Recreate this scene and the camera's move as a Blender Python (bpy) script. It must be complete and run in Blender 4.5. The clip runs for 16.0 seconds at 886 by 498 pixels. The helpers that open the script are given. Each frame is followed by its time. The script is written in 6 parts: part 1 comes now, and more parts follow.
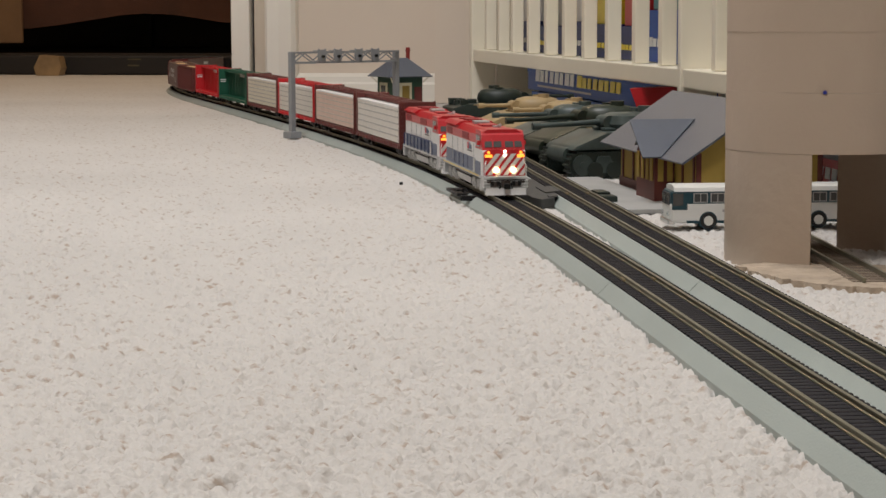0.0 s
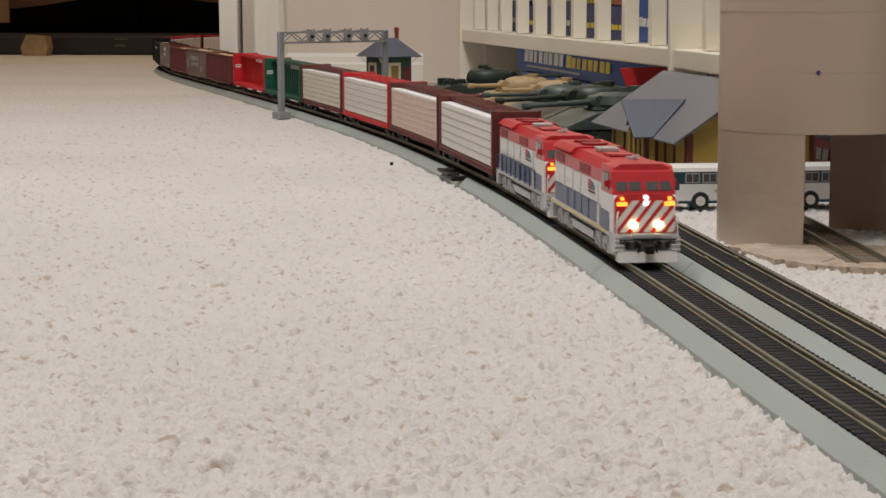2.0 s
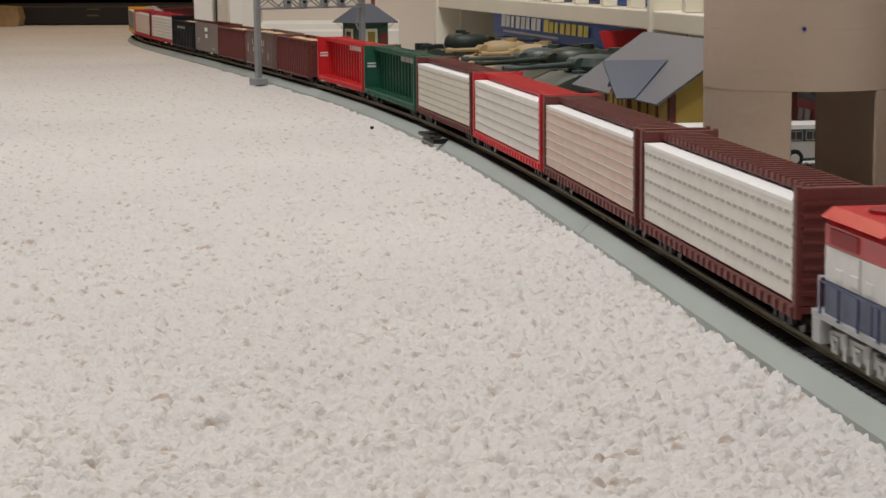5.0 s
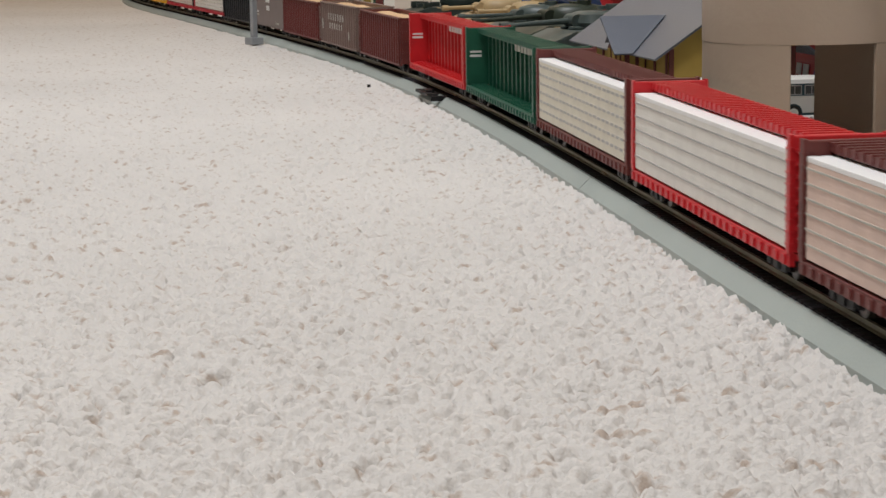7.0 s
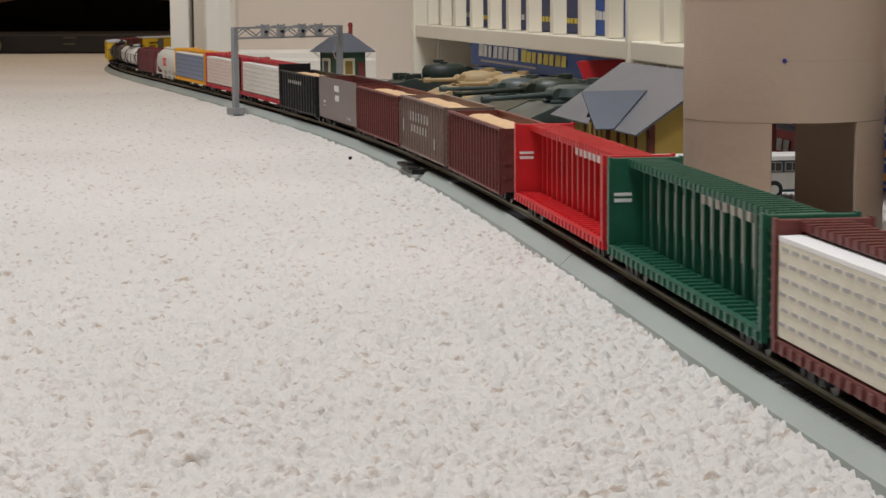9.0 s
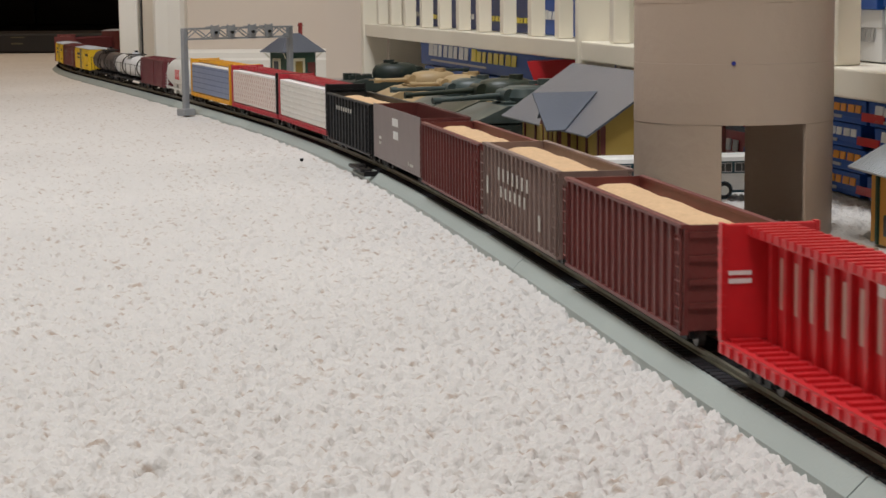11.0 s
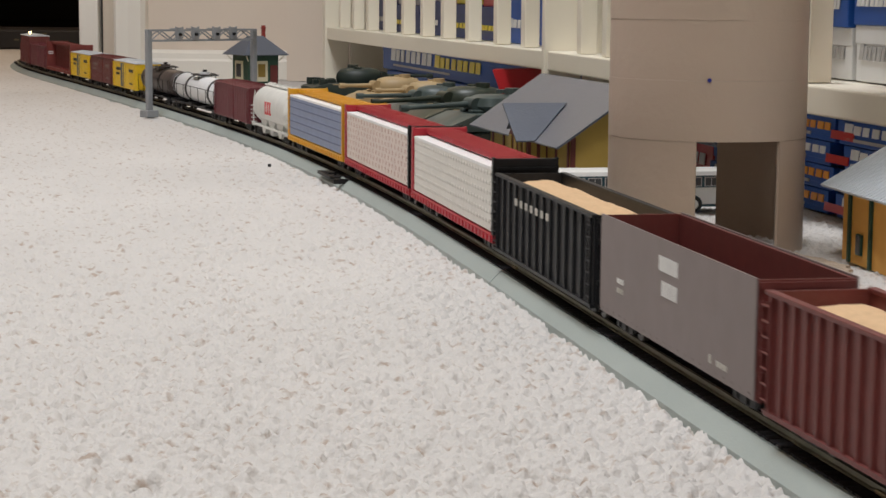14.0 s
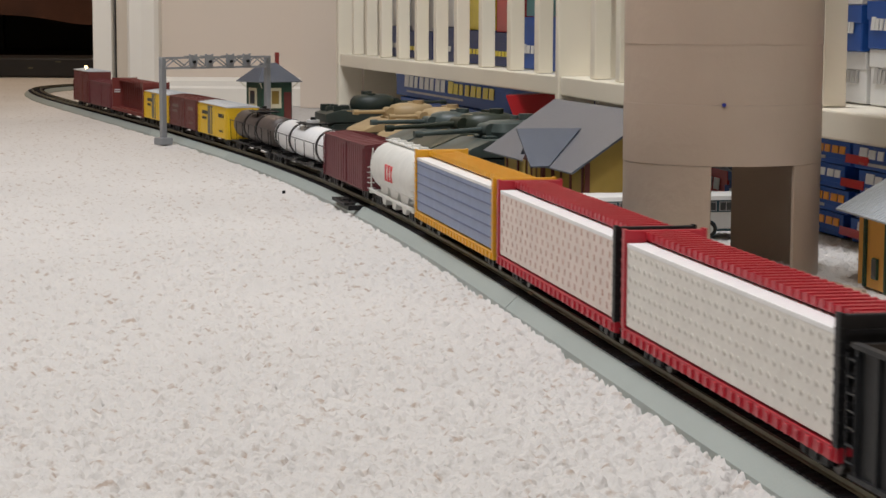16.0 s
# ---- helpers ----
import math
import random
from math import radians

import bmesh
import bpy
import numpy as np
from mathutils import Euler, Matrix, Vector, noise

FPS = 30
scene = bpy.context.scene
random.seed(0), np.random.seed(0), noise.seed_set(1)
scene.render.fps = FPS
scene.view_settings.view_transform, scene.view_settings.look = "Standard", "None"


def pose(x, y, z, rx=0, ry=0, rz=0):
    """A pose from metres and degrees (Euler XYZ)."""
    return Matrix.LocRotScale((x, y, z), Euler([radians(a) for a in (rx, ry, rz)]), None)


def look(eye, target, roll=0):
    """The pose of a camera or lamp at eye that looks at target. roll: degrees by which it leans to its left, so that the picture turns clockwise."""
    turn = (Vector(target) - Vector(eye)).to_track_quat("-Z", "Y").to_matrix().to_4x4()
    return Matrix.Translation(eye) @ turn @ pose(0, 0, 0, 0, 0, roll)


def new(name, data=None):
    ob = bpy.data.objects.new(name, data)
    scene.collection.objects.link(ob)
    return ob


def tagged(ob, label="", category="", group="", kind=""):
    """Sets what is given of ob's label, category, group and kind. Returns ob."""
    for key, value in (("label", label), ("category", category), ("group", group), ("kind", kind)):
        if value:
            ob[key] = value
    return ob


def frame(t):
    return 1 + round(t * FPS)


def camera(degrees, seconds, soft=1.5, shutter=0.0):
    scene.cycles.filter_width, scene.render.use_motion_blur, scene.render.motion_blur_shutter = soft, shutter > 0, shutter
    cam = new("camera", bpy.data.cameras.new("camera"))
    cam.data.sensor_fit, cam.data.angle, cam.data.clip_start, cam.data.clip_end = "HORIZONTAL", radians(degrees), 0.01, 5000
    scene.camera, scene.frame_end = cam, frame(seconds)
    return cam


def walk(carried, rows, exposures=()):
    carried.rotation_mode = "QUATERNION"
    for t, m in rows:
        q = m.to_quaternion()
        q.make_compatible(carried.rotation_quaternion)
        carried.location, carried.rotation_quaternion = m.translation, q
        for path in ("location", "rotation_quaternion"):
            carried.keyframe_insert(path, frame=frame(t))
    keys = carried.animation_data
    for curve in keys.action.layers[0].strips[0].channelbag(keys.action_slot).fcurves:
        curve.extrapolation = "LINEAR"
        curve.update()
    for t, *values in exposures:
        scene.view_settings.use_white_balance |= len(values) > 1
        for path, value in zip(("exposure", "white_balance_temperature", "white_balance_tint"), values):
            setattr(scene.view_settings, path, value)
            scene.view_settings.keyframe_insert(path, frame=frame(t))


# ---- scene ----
cam = camera(25.4, 16.0, shutter=0.4)
PATH = [
    (0, (0.323, 0.083, 0.149), (-0.003, 2.042, -0.087), -0.1),
    (0.5, (0.323, 0.083, 0.15), (0.003, 2.042, -0.091), -0.1),
    (1, (0.321, 0.083, 0.15), (0.006, 2.043, -0.095), -0.1),
    (1.5, (0.321, 0.084, 0.149), (0.009, 2.043, -0.103), -0.1),
    (2, (0.319, 0.085, 0.149), (0.007, 2.043, -0.107), -0.1),
    (2.5, (0.315, 0.085, 0.149), (0.003, 2.043, -0.11), -0.0),
    (3, (0.312, 0.085, 0.149), (0.0, 2.044, -0.112), -0.0),
    (3.5, (0.312, 0.087, 0.146), (0.003, 2.045, -0.119), -0.1),
    (6, (0.309, 0.091, 0.142), (0.034, 2.048, -0.166), -0.7),
    (6.5, (0.308, 0.092, 0.141), (0.031, 2.047, -0.179), -0.8),
    (7, (0.309, 0.093, 0.14), (0.028, 2.046, -0.186), -0.9),
    (7.5, (0.309, 0.094, 0.14), (0.027, 2.047, -0.184), -0.9),
    (8, (0.311, 0.093, 0.139), (0.032, 2.049, -0.17), -0.7),
    (8.5, (0.315, 0.093, 0.144), (0.045, 2.055, -0.135), -0.5),
    (9, (0.308, 0.095, 0.144), (0.047, 2.061, -0.114), -0.4),
    (11.5, (0.307, 0.091, 0.151), (0.115, 2.064, -0.115), -0.5),
    (12, (0.309, 0.094, 0.153), (0.138, 2.067, -0.121), -0.3),
    (12.5, (0.307, 0.091, 0.151), (0.152, 2.066, -0.125), 0.0),
    (13, (0.303, 0.09, 0.151), (0.153, 2.065, -0.124), 0.2),
    (13.5, (0.295, 0.088, 0.154), (0.143, 2.064, -0.114), 0.5),
    (14, (0.292, 0.087, 0.155), (0.133, 2.064, -0.106), 0.5),
    (14.5, (0.291, 0.087, 0.155), (0.127, 2.064, -0.099), 0.4),
    (15, (0.292, 0.086, 0.156), (0.122, 2.064, -0.091), 0.2),
    (15.5, (0.292, 0.086, 0.155), (0.119, 2.064, -0.085), 0.2),
    (16, (0.291, 0.087, 0.155), (0.118, 2.066, -0.08), 0.2),
]
walk(cam, [(t, look(e, g, r)) for t, e, g, r in PATH],
     exposures=[(0, -0.12, 6520, 10), (3.5, -0.10, 6560, 11), (6, -0.02, 6300, 9), (9, 0.02, 6250, 9), (12, 0.03, 6250, 9), (16, 0.03, 6250, 10)])

# ---- light ----
world = bpy.data.worlds.new("world")
scene.world = world
world.use_nodes = True
world.node_tree.nodes["Background"].inputs[0].default_value = (0.9, 0.93, 1.0, 1)
world.node_tree.nodes["Background"].inputs[1].default_value = 0.015


def area_lamp(name, m, sx, sy, watts, rgb):
    d = bpy.data.lights.new(name, "AREA")
    d.shape, d.size, d.size_y, d.energy, d.color = "RECTANGLE", sx, sy, watts, rgb
    ob = new(name, d)
    ob.matrix_world = m
    return tagged(ob, kind="structure")


area_lamp("unseen_overhead", pose(-0.25, 1.55, 2.36), 0.6, 0.6, 38, (0.988, 0.980, 0.985))
# fill behind the camera, added to brighten the tower and shelf fronts
area_lamp("unseen_overhead", pose(0.15, -0.45, 2.36), 0.6, 0.6, 30, (1.0, 0.972, 0.940))
area_lamp("hall_lamp", pose(-1.1, 4.25, 2.3), 0.3, 0.3, 17, (1.0, 0.72, 0.45))


# ---- materials ----
def mat(name, rgb, rough=0.5, metal=0.0, var=0.08, scale=60.0, bump=0.0, bscale=400.0, spec=0.5, dirt=0.0, dirt_rgb=(0.12, 0.1, 0.08), emit=None, per=0.0):
    """Paint or plastic: a base colour with grain and blotches, some wear, fine relief."""
    m = bpy.data.materials.new(name)
    m.use_nodes = True
    nt = m.node_tree
    b = nt.nodes["Principled BSDF"]
    b.inputs["Roughness"].default_value, b.inputs["Metallic"].default_value = rough, metal
    b.inputs["Specular IOR Level"].default_value = spec
    tc = nt.nodes.new("ShaderNodeTexCoord")
    n1 = nt.nodes.new("ShaderNodeTexNoise")
    n1.inputs["Scale"].default_value, n1.inputs["Detail"].default_value = scale, 6
    nt.links.new(tc.outputs["Object"], n1.inputs["Vector"])
    ramp = nt.nodes.new("ShaderNodeMapRange")
    ramp.inputs[1].default_value, ramp.inputs[2].default_value = 0.3, 0.7
    ramp.inputs[3].default_value, ramp.inputs[4].default_value = 1 - var, 1 + var
    nt.links.new(n1.outputs[0], ramp.inputs[0])
    mul = nt.nodes.new("ShaderNodeVectorMath")
    mul.operation = "SCALE"
    mul.inputs[0].default_value = rgb
    nt.links.new(ramp.outputs[0], mul.inputs["Scale"])
    out = mul.outputs[0]
    if per:
        oi = nt.nodes.new("ShaderNodeObjectInfo")
        r2 = nt.nodes.new("ShaderNodeMapRange")
        r2.inputs[3].default_value, r2.inputs[4].default_value = 1 - per, 1 + per
        nt.links.new(oi.outputs["Random"], r2.inputs[0])
        m2 = nt.nodes.new("ShaderNodeVectorMath")
        m2.operation = "SCALE"
        nt.links.new(out, m2.inputs[0])
        nt.links.new(r2.outputs[0], m2.inputs["Scale"])
        out = m2.outputs[0]
    if dirt:
        n2 = nt.nodes.new("ShaderNodeTexNoise")
        n2.inputs["Scale"].default_value, n2.inputs["Detail"].default_value = scale * 4, 8
        nt.links.new(tc.outputs["Object"], n2.inputs["Vector"])
        r3 = nt.nodes.new("ShaderNodeMapRange")
        r3.inputs[1].default_value, r3.inputs[2].default_value, r3.inputs[4].default_value = 0.5, 0.8, dirt
        nt.links.new(n2.outputs[0], r3.inputs[0])
        mx = nt.nodes.new("ShaderNodeMix")
        mx.data_type = "RGBA"
        mx.inputs["B"].default_value = (*dirt_rgb, 1)
        nt.links.new(r3.outputs[0], mx.inputs["Factor"])
        nt.links.new(out, mx.inputs["A"])
        out = mx.outputs["Result"]
    nt.links.new(out, b.inputs["Base Color"])
    if bump:
        n3 = nt.nodes.new("ShaderNodeTexNoise")
        n3.inputs["Scale"].default_value, n3.inputs["Detail"].default_value = bscale, 4
        nt.links.new(tc.outputs["Object"], n3.inputs["Vector"])
        bp = nt.nodes.new("ShaderNodeBump")
        bp.inputs["Strength"].default_value, bp.inputs["Distance"].default_value = bump, 0.5 / bscale
        nt.links.new(n3.outputs[0], bp.inputs["Height"])
        nt.links.new(bp.outputs[0], b.inputs["Normal"])
    if emit:
        b.inputs["Emission Color"].default_value = (*emit[:3], 1)
        b.inputs["Emission Strength"].default_value = emit[3]
    return m


CARPET = mat("carpet_pile", (0.60, 0.575, 0.548), 0.95, var=0.06, scale=2.5, spec=0.1)


def carpet_tufts(m):
    """Tufts a few millimetres wide: rounded relief, and scattered tan flecks standing for shade in the pits."""
    nt = m.node_tree
    bs = nt.nodes["Principled BSDF"]
    tc = nt.nodes.new("ShaderNodeTexCoord")
    wob = nt.nodes.new("ShaderNodeTexNoise")
    wob.inputs["Scale"].default_value = 160
    add = nt.nodes.new("ShaderNodeVectorMath")
    add.operation = "MULTIPLY_ADD"
    add.inputs[1].default_value = (0.005, 0.005, 0.0)
    nt.links.new(tc.outputs["Object"], wob.inputs["Vector"])
    nt.links.new(wob.outputs["Color"], add.inputs[0])
    nt.links.new(tc.outputs["Object"], add.inputs[2])
    vo = nt.nodes.new("ShaderNodeTexVoronoi")
    vo.voronoi_dimensions = "2D"
    vo.inputs["Scale"].default_value = 420
    nt.links.new(add.outputs[0], vo.inputs["Vector"])
    fine = nt.nodes.new("ShaderNodeTexNoise")
    fine.inputs["Scale"].default_value, fine.inputs["Detail"].default_value = 900, 3
    nt.links.new(tc.outputs["Object"], fine.inputs["Vector"])
    sub = nt.nodes.new("ShaderNodeMath")
    sub.operation = "MULTIPLY_ADD"
    sub.inputs[1].default_value = -1.0
    nt.links.new(vo.outputs["Distance"], sub.inputs[0])
    nt.links.new(fine.outputs[0], sub.inputs[2])
    bp = nt.nodes.new("ShaderNodeBump")
    bp.inputs["Strength"].default_value, bp.inputs["Distance"].default_value = 0.45, 0.0012
    nt.links.new(sub.outputs[0], bp.inputs["Height"])
    nt.links.new(bp.outputs[0], bs.inputs["Normal"])
    # noise tints the pile tan, as the shade in pits would look
    pit_shade_fleck = nt.nodes.new("ShaderNodeTexNoise")
    pit_shade_fleck.inputs["Scale"].default_value, pit_shade_fleck.inputs["Detail"].default_value = 150, 3
    nt.links.new(tc.outputs["Object"], pit_shade_fleck.inputs["Vector"])
    mr = nt.nodes.new("ShaderNodeMapRange")
    mr.inputs[1].default_value, mr.inputs[2].default_value, mr.inputs[4].default_value = 0.58, 0.71, 0.62
    nt.links.new(pit_shade_fleck.outputs[0], mr.inputs[0])
    mx = nt.nodes.new("ShaderNodeMix")
    mx.data_type = "RGBA"
    mx.inputs["B"].default_value = (0.33, 0.235, 0.165, 1)
    nt.links.new(mr.outputs[0], mx.inputs["Factor"])
    nt.links.new(bs.inputs["Base Color"].links[0].from_socket, mx.inputs["A"])
    nt.links.new(mx.outputs["Result"], bs.inputs["Base Color"])


carpet_tufts(CARPET)
WALL = mat("beige_wall_paint", (0.72, 0.62, 0.52), 0.6, var=0.03, scale=2.0, bump=0.08, bscale=300)
TRIM = mat("cream_trim_paint", (0.86, 0.82, 0.74), 0.35, var=0.03, scale=5.0, bump=0.04, bscale=60)
SHELF = mat("cream_shelf_paint", (0.86, 0.80, 0.66), 0.38, var=0.03, scale=6.0, bump=0.05, bscale=90)
TANPILE = mat("tan_patch_pile", (0.44, 0.36, 0.28), 0.95, var=0.15, scale=60.0, bump=1.0, bscale=230, spec=0.1)
STOPTAN = mat("tan_moulding_paint", (0.62, 0.54, 0.44), 0.45, var=0.04, scale=5.0)
CEIL = mat("ceiling_paint", (0.8, 0.79, 0.77), 0.8, var=0.02, scale=3.0)
# the dim room's lack of light is put into this dark paint
GLOOMWALL = mat("gloom_toned_paint", (0.10, 0.07, 0.05), 0.7, var=0.1, scale=2.0)
BROWNCLOTH = mat("brown_cloth", (0.075, 0.028, 0.014), 0.85, var=0.5, scale=3.0, bump=0.3, bscale=200)
TANCLOTH = mat("tan_cloth_strip", (0.22, 0.125, 0.06), 0.85, var=0.2, scale=8.0)
# near-black wood, also used where only shade is meant
SHADEWOOD = mat("shade_black_wood", (0.012, 0.010, 0.009), 0.6, var=0.2, scale=6.0)
DULLPRINT = mat("dull_print", (0.09, 0.075, 0.04), 0.6)
WOODFOOT = mat("pale_wood_foot", (0.30, 0.2, 0.1), 0.5, var=0.25, scale=30.0)
ROADBED = mat("grey_green_roadbed_plastic", (0.345, 0.388, 0.368), 0.45, var=0.05, scale=12.0, bump=0.25, bscale=900, per=0.13)
TIETOP = mat("dark_ballast_plastic", (0.024, 0.023, 0.027), 0.8, spec=0.25, var=0.25, scale=250.0, bump=0.4, bscale=1200)
TIE = mat("black_tie_plastic", (0.021, 0.020, 0.023), 0.8, var=0.2, scale=300.0, bump=0.3, bscale=900, per=0.15, spec=0.2)
TURNOUT = mat("worn_black_turnout_plastic", (0.060, 0.060, 0.058), 0.7, var=0.2, scale=120.0, bump=0.3, bscale=900)
RAIL = mat("dull_nickel_rail", (0.235, 0.225, 0.165), 0.45, metal=0.55, var=0.15, scale=60.0)
JOINER = mat("brass_rail_joiner", (0.42, 0.34, 0.20), 0.35, metal=0.8)
BLACK = mat("black_plastic", (0.010, 0.010, 0.011), 0.5, spec=0.25, var=0.2, scale=200.0)
STEEL = mat("dark_wheel_metal", (0.11, 0.10, 0.095), 0.4, metal=0.6)
LOCO_RED = mat("loco_red", (0.50, 0.018, 0.026), 0.33, var=0.05, scale=120.0)
LOCO_WHITE = mat("loco_white", (0.74, 0.74, 0.74), 0.4, var=0.04, scale=120.0, dirt=0.08)
LOCO_BLUE = mat("loco_blue", (0.085, 0.115, 0.19), 0.42, var=0.06, scale=120.0, dirt=0.1)
LOCO_GREY = mat("loco_grey", (0.40, 0.41, 0.42), 0.35, var=0.15, scale=150.0, dirt=0.2)
LOCO_DARK = mat("dark_red_grille", (0.27, 0.012, 0.018), 0.55, bump=0.5, bscale=900)
RAILBLUE = mat("blue_handrail", (0.035, 0.052, 0.13), 0.45)
LOCO_SILVER = mat("silver_running_gear", (0.50, 0.51, 0.51), 0.35, metal=0.35, var=0.15, scale=150.0, dirt=0.2)
GLASSDARK = mat("tinted_cab_glass", (0.085, 0.088, 0.09), 0.10, spec=0.6)
LAMP_WARM = mat("lit_headlight", (1, 0.9, 0.7), 0.3, emit=(1.0, 0.66, 0.27, 7))
LAMP_WHITE = mat("lit_number_lamp", (1, 0.95, 0.85), 0.3, emit=(1.0, 0.90, 0.70, 4))
LAMP_AMBER = mat("lit_amber_board", (1, 0.5, 0.1), 0.3, emit=(1.0, 0.33, 0.03, 2))
YELLOWLINE = mat("yellow_sill_stripe", (0.7, 0.52, 0.1), 0.4)
BROWN = mat("boxcar_brown", (0.140, 0.030, 0.026), 0.5, var=0.1, scale=120.0, dirt=0.15)
BROWN_LIGHT = mat("faded_brown", (0.20, 0.135, 0.115), 0.55, var=0.12, scale=100.0, dirt=0.15)
REDBROWN = mat("red_brown", (0.175, 0.030, 0.024), 0.5, var=0.08, scale=120.0, dirt=0.1)
MAROON = mat("maroon", (0.145, 0.026, 0.034), 0.5, var=0.08, scale=120.0, dirt=0.1)
FRAME_RED = mat("bright_red", (0.55, 0.016, 0.022), 0.42, var=0.06, scale=120.0, dirt=0.05)
DEEP_RED = mat("deep_red", (0.42, 0.016, 0.030), 0.42, var=0.06, scale=120.0, dirt=0.05)
GREEN = mat("railcar_green", (0.012, 0.095, 0.055), 0.42, var=0.08, scale=120.0, dirt=0.05)
YELLOW = mat("railcar_yellow", (0.78, 0.52, 0.02), 0.42, var=0.06, scale=120.0, dirt=0.06)
ORANGEY = mat("deep_yellow", (0.72, 0.36, 0.015), 0.42, var=0.06, scale=120.0, dirt=0.06)
GREYTAUPE = mat("taupe_grey", (0.205, 0.165, 0.16), 0.5, var=0.06, scale=80.0, dirt=0.08)
CARBLACK = mat("weathered_black", (0.013, 0.014, 0.016), 0.5, spec=0.3, var=0.2, scale=120.0, dirt=0.1)
CARWHITE = mat("hopper_white", (0.72, 0.72, 0.68), 0.4, var=0.05, scale=100.0, dirt=0.12)
SILVER = mat("silver_roof", (0.62, 0.64, 0.66), 0.4, metal=0.3, var=0.06, scale=90.0)
LUMBER_WHITE = mat("white_wrap", (0.80, 0.78, 0.73), 0.45, var=0.05, scale=80.0, bump=0.15, bscale=300)
# white wrap made lighter: the overhead light on load tops is in the colour
LUMBER_TOP = mat("toplit_white_wrap", (0.86, 0.86, 0.86), 0.4, var=0.03, scale=80.0)
LUMBER_CREAM = mat("cream_wrap", (0.76, 0.72, 0.60), 0.5, var=0.06, scale=80.0, bump=0.15, bscale=300)
LUMBER_PINK = mat("pink_cedar_wrap", (0.74, 0.56, 0.48), 0.5, var=0.07, scale=80.0, bump=0.15, bscale=300)
LUMBER_PALE = mat("pale_pink_wrap", (0.78, 0.68, 0.62), 0.5, var=0.06, scale=80.0)
LUMBER_BLUE = mat("slate_blue_wrap", (0.22, 0.28, 0.44), 0.45, var=0.08, scale=80.0)
BARGREY = mat("grey_print", (0.42, 0.41, 0.40), 0.5)
BARPALE = mat("pale_grey_print", (0.50, 0.48, 0.43), 0.5)
BARPINK = mat("pink_print", (0.56, 0.37, 0.31), 0.5)
BARNAVY = mat("navy_print", (0.10, 0.13, 0.25), 0.5)
BARWHITE = mat("white_print", (0.75, 0.75, 0.73), 0.5)
BARBLACK = mat("black_print", (0.02, 0.02, 0.02), 0.5)
BARRED = mat("red_print", (0.6, 0.05, 0.06), 0.5)
DOORGREY = mat("dark_grey_door", (0.11, 0.11, 0.10), 0.5)
TANKBROWN = mat("dull_dark_brown", (0.075, 0.058, 0.052), 0.5, var=0.2, scale=120.0, dirt=0.15)
TANKWHITE = mat("tank_white", (0.82, 0.83, 0.84), 0.3, var=0.04, scale=100.0, dirt=0.05)
SAND = mat("sand_load", (0.62, 0.42, 0.24), 0.9, var=0.08, scale=300.0, bump=0.8, bscale=700)
GANTRY = mat("grey_gantry_plastic", (0.26, 0.27, 0.28), 0.5, var=0.06, scale=80.0)
CARDBOARD = mat("tan_card_tube", (0.50, 0.40, 0.315), 0.42, var=0.05, scale=9.0, bump=0.12, bscale=120)
CARDINNER = mat("dim_card_inside", (0.22, 0.17, 0.13), 0.7, var=0.06, scale=9.0)
BLUEINK = mat("blue_ink", (0.02, 0.03, 0.25), 0.5)
ROOFGREY = mat("slate_grey_roof", (0.105, 0.118, 0.148), 0.36, var=0.08, scale=25.0, bump=0.3, bscale=500)
STATION = mat("mustard_clapboard", (0.42, 0.29, 0.06), 0.6, var=0.06, scale=60.0)
STATIONTRIM = mat("oxblood_trim", (0.13, 0.03, 0.022), 0.5)
ORANGEWALL = mat("orange_clapboard", (0.80, 0.41, 0.085), 0.6, var=0.05, scale=60.0)
TINROOF = mat("pale_tin_roof", (0.52, 0.56, 0.60), 0.4, var=0.04, scale=60.0)
DKGREEN = mat("dark_green_trim", (0.025, 0.07, 0.045), 0.5)
CREAM = mat("cream_panel", (0.62, 0.58, 0.42), 0.5)
BRICKRED = mat("red_chimney", (0.28, 0.035, 0.03), 0.6)
PLATFORM = mat("grey_platform", (0.36, 0.36, 0.35), 0.7, var=0.07, scale=30.0)
BROWNGROUND = mat("brown_base_card", (0.13, 0.095, 0.068), 0.8, var=0.2, scale=50.0)
TANKGREEN = mat("olive_green_plastic", (0.022, 0.031, 0.020), 0.42, var=0.15, scale=60.0)
TANKDARK = mat("dark_green_plastic", (0.014, 0.024, 0.019), 0.5, var=0.15, scale=60.0)
TANKGREY = mat("grey_green_plastic", (0.055, 0.076, 0.072), 0.42, var=0.4, scale=40.0)
TANKTAN = mat("desert_tan_plastic", (0.40, 0.29, 0.15), 0.5, var=0.1, scale=60.0)
BOXBLUE = mat("blue_carton", (0.010, 0.075, 0.34), 0.5, var=0.08, scale=20.0)
BOXNAVY = mat("navy_carton", (0.015, 0.03, 0.13), 0.5, var=0.08, scale=20.0)
BOXTEAL = mat("teal_carton", (0.03, 0.22, 0.24), 0.4)
BOXRED = mat("red_carton", (0.5, 0.02, 0.025), 0.35, var=0.06, scale=20.0)
BOXWHITE = mat("white_carton", (0.7, 0.7, 0.7), 0.4, var=0.04, scale=20.0)
BOXYELLOW = mat("yellow_carton", (0.75, 0.6, 0.03), 0.4)
BOXORANGE = mat("orange_carton", (0.75, 0.3, 0.03), 0.4)
BUSWHITE = mat("bus_white", (0.74, 0.74, 0.72), 0.3, var=0.03, scale=60.0)
BUSTEAL = mat("bus_teal", (0.014, 0.055, 0.075), 0.3)
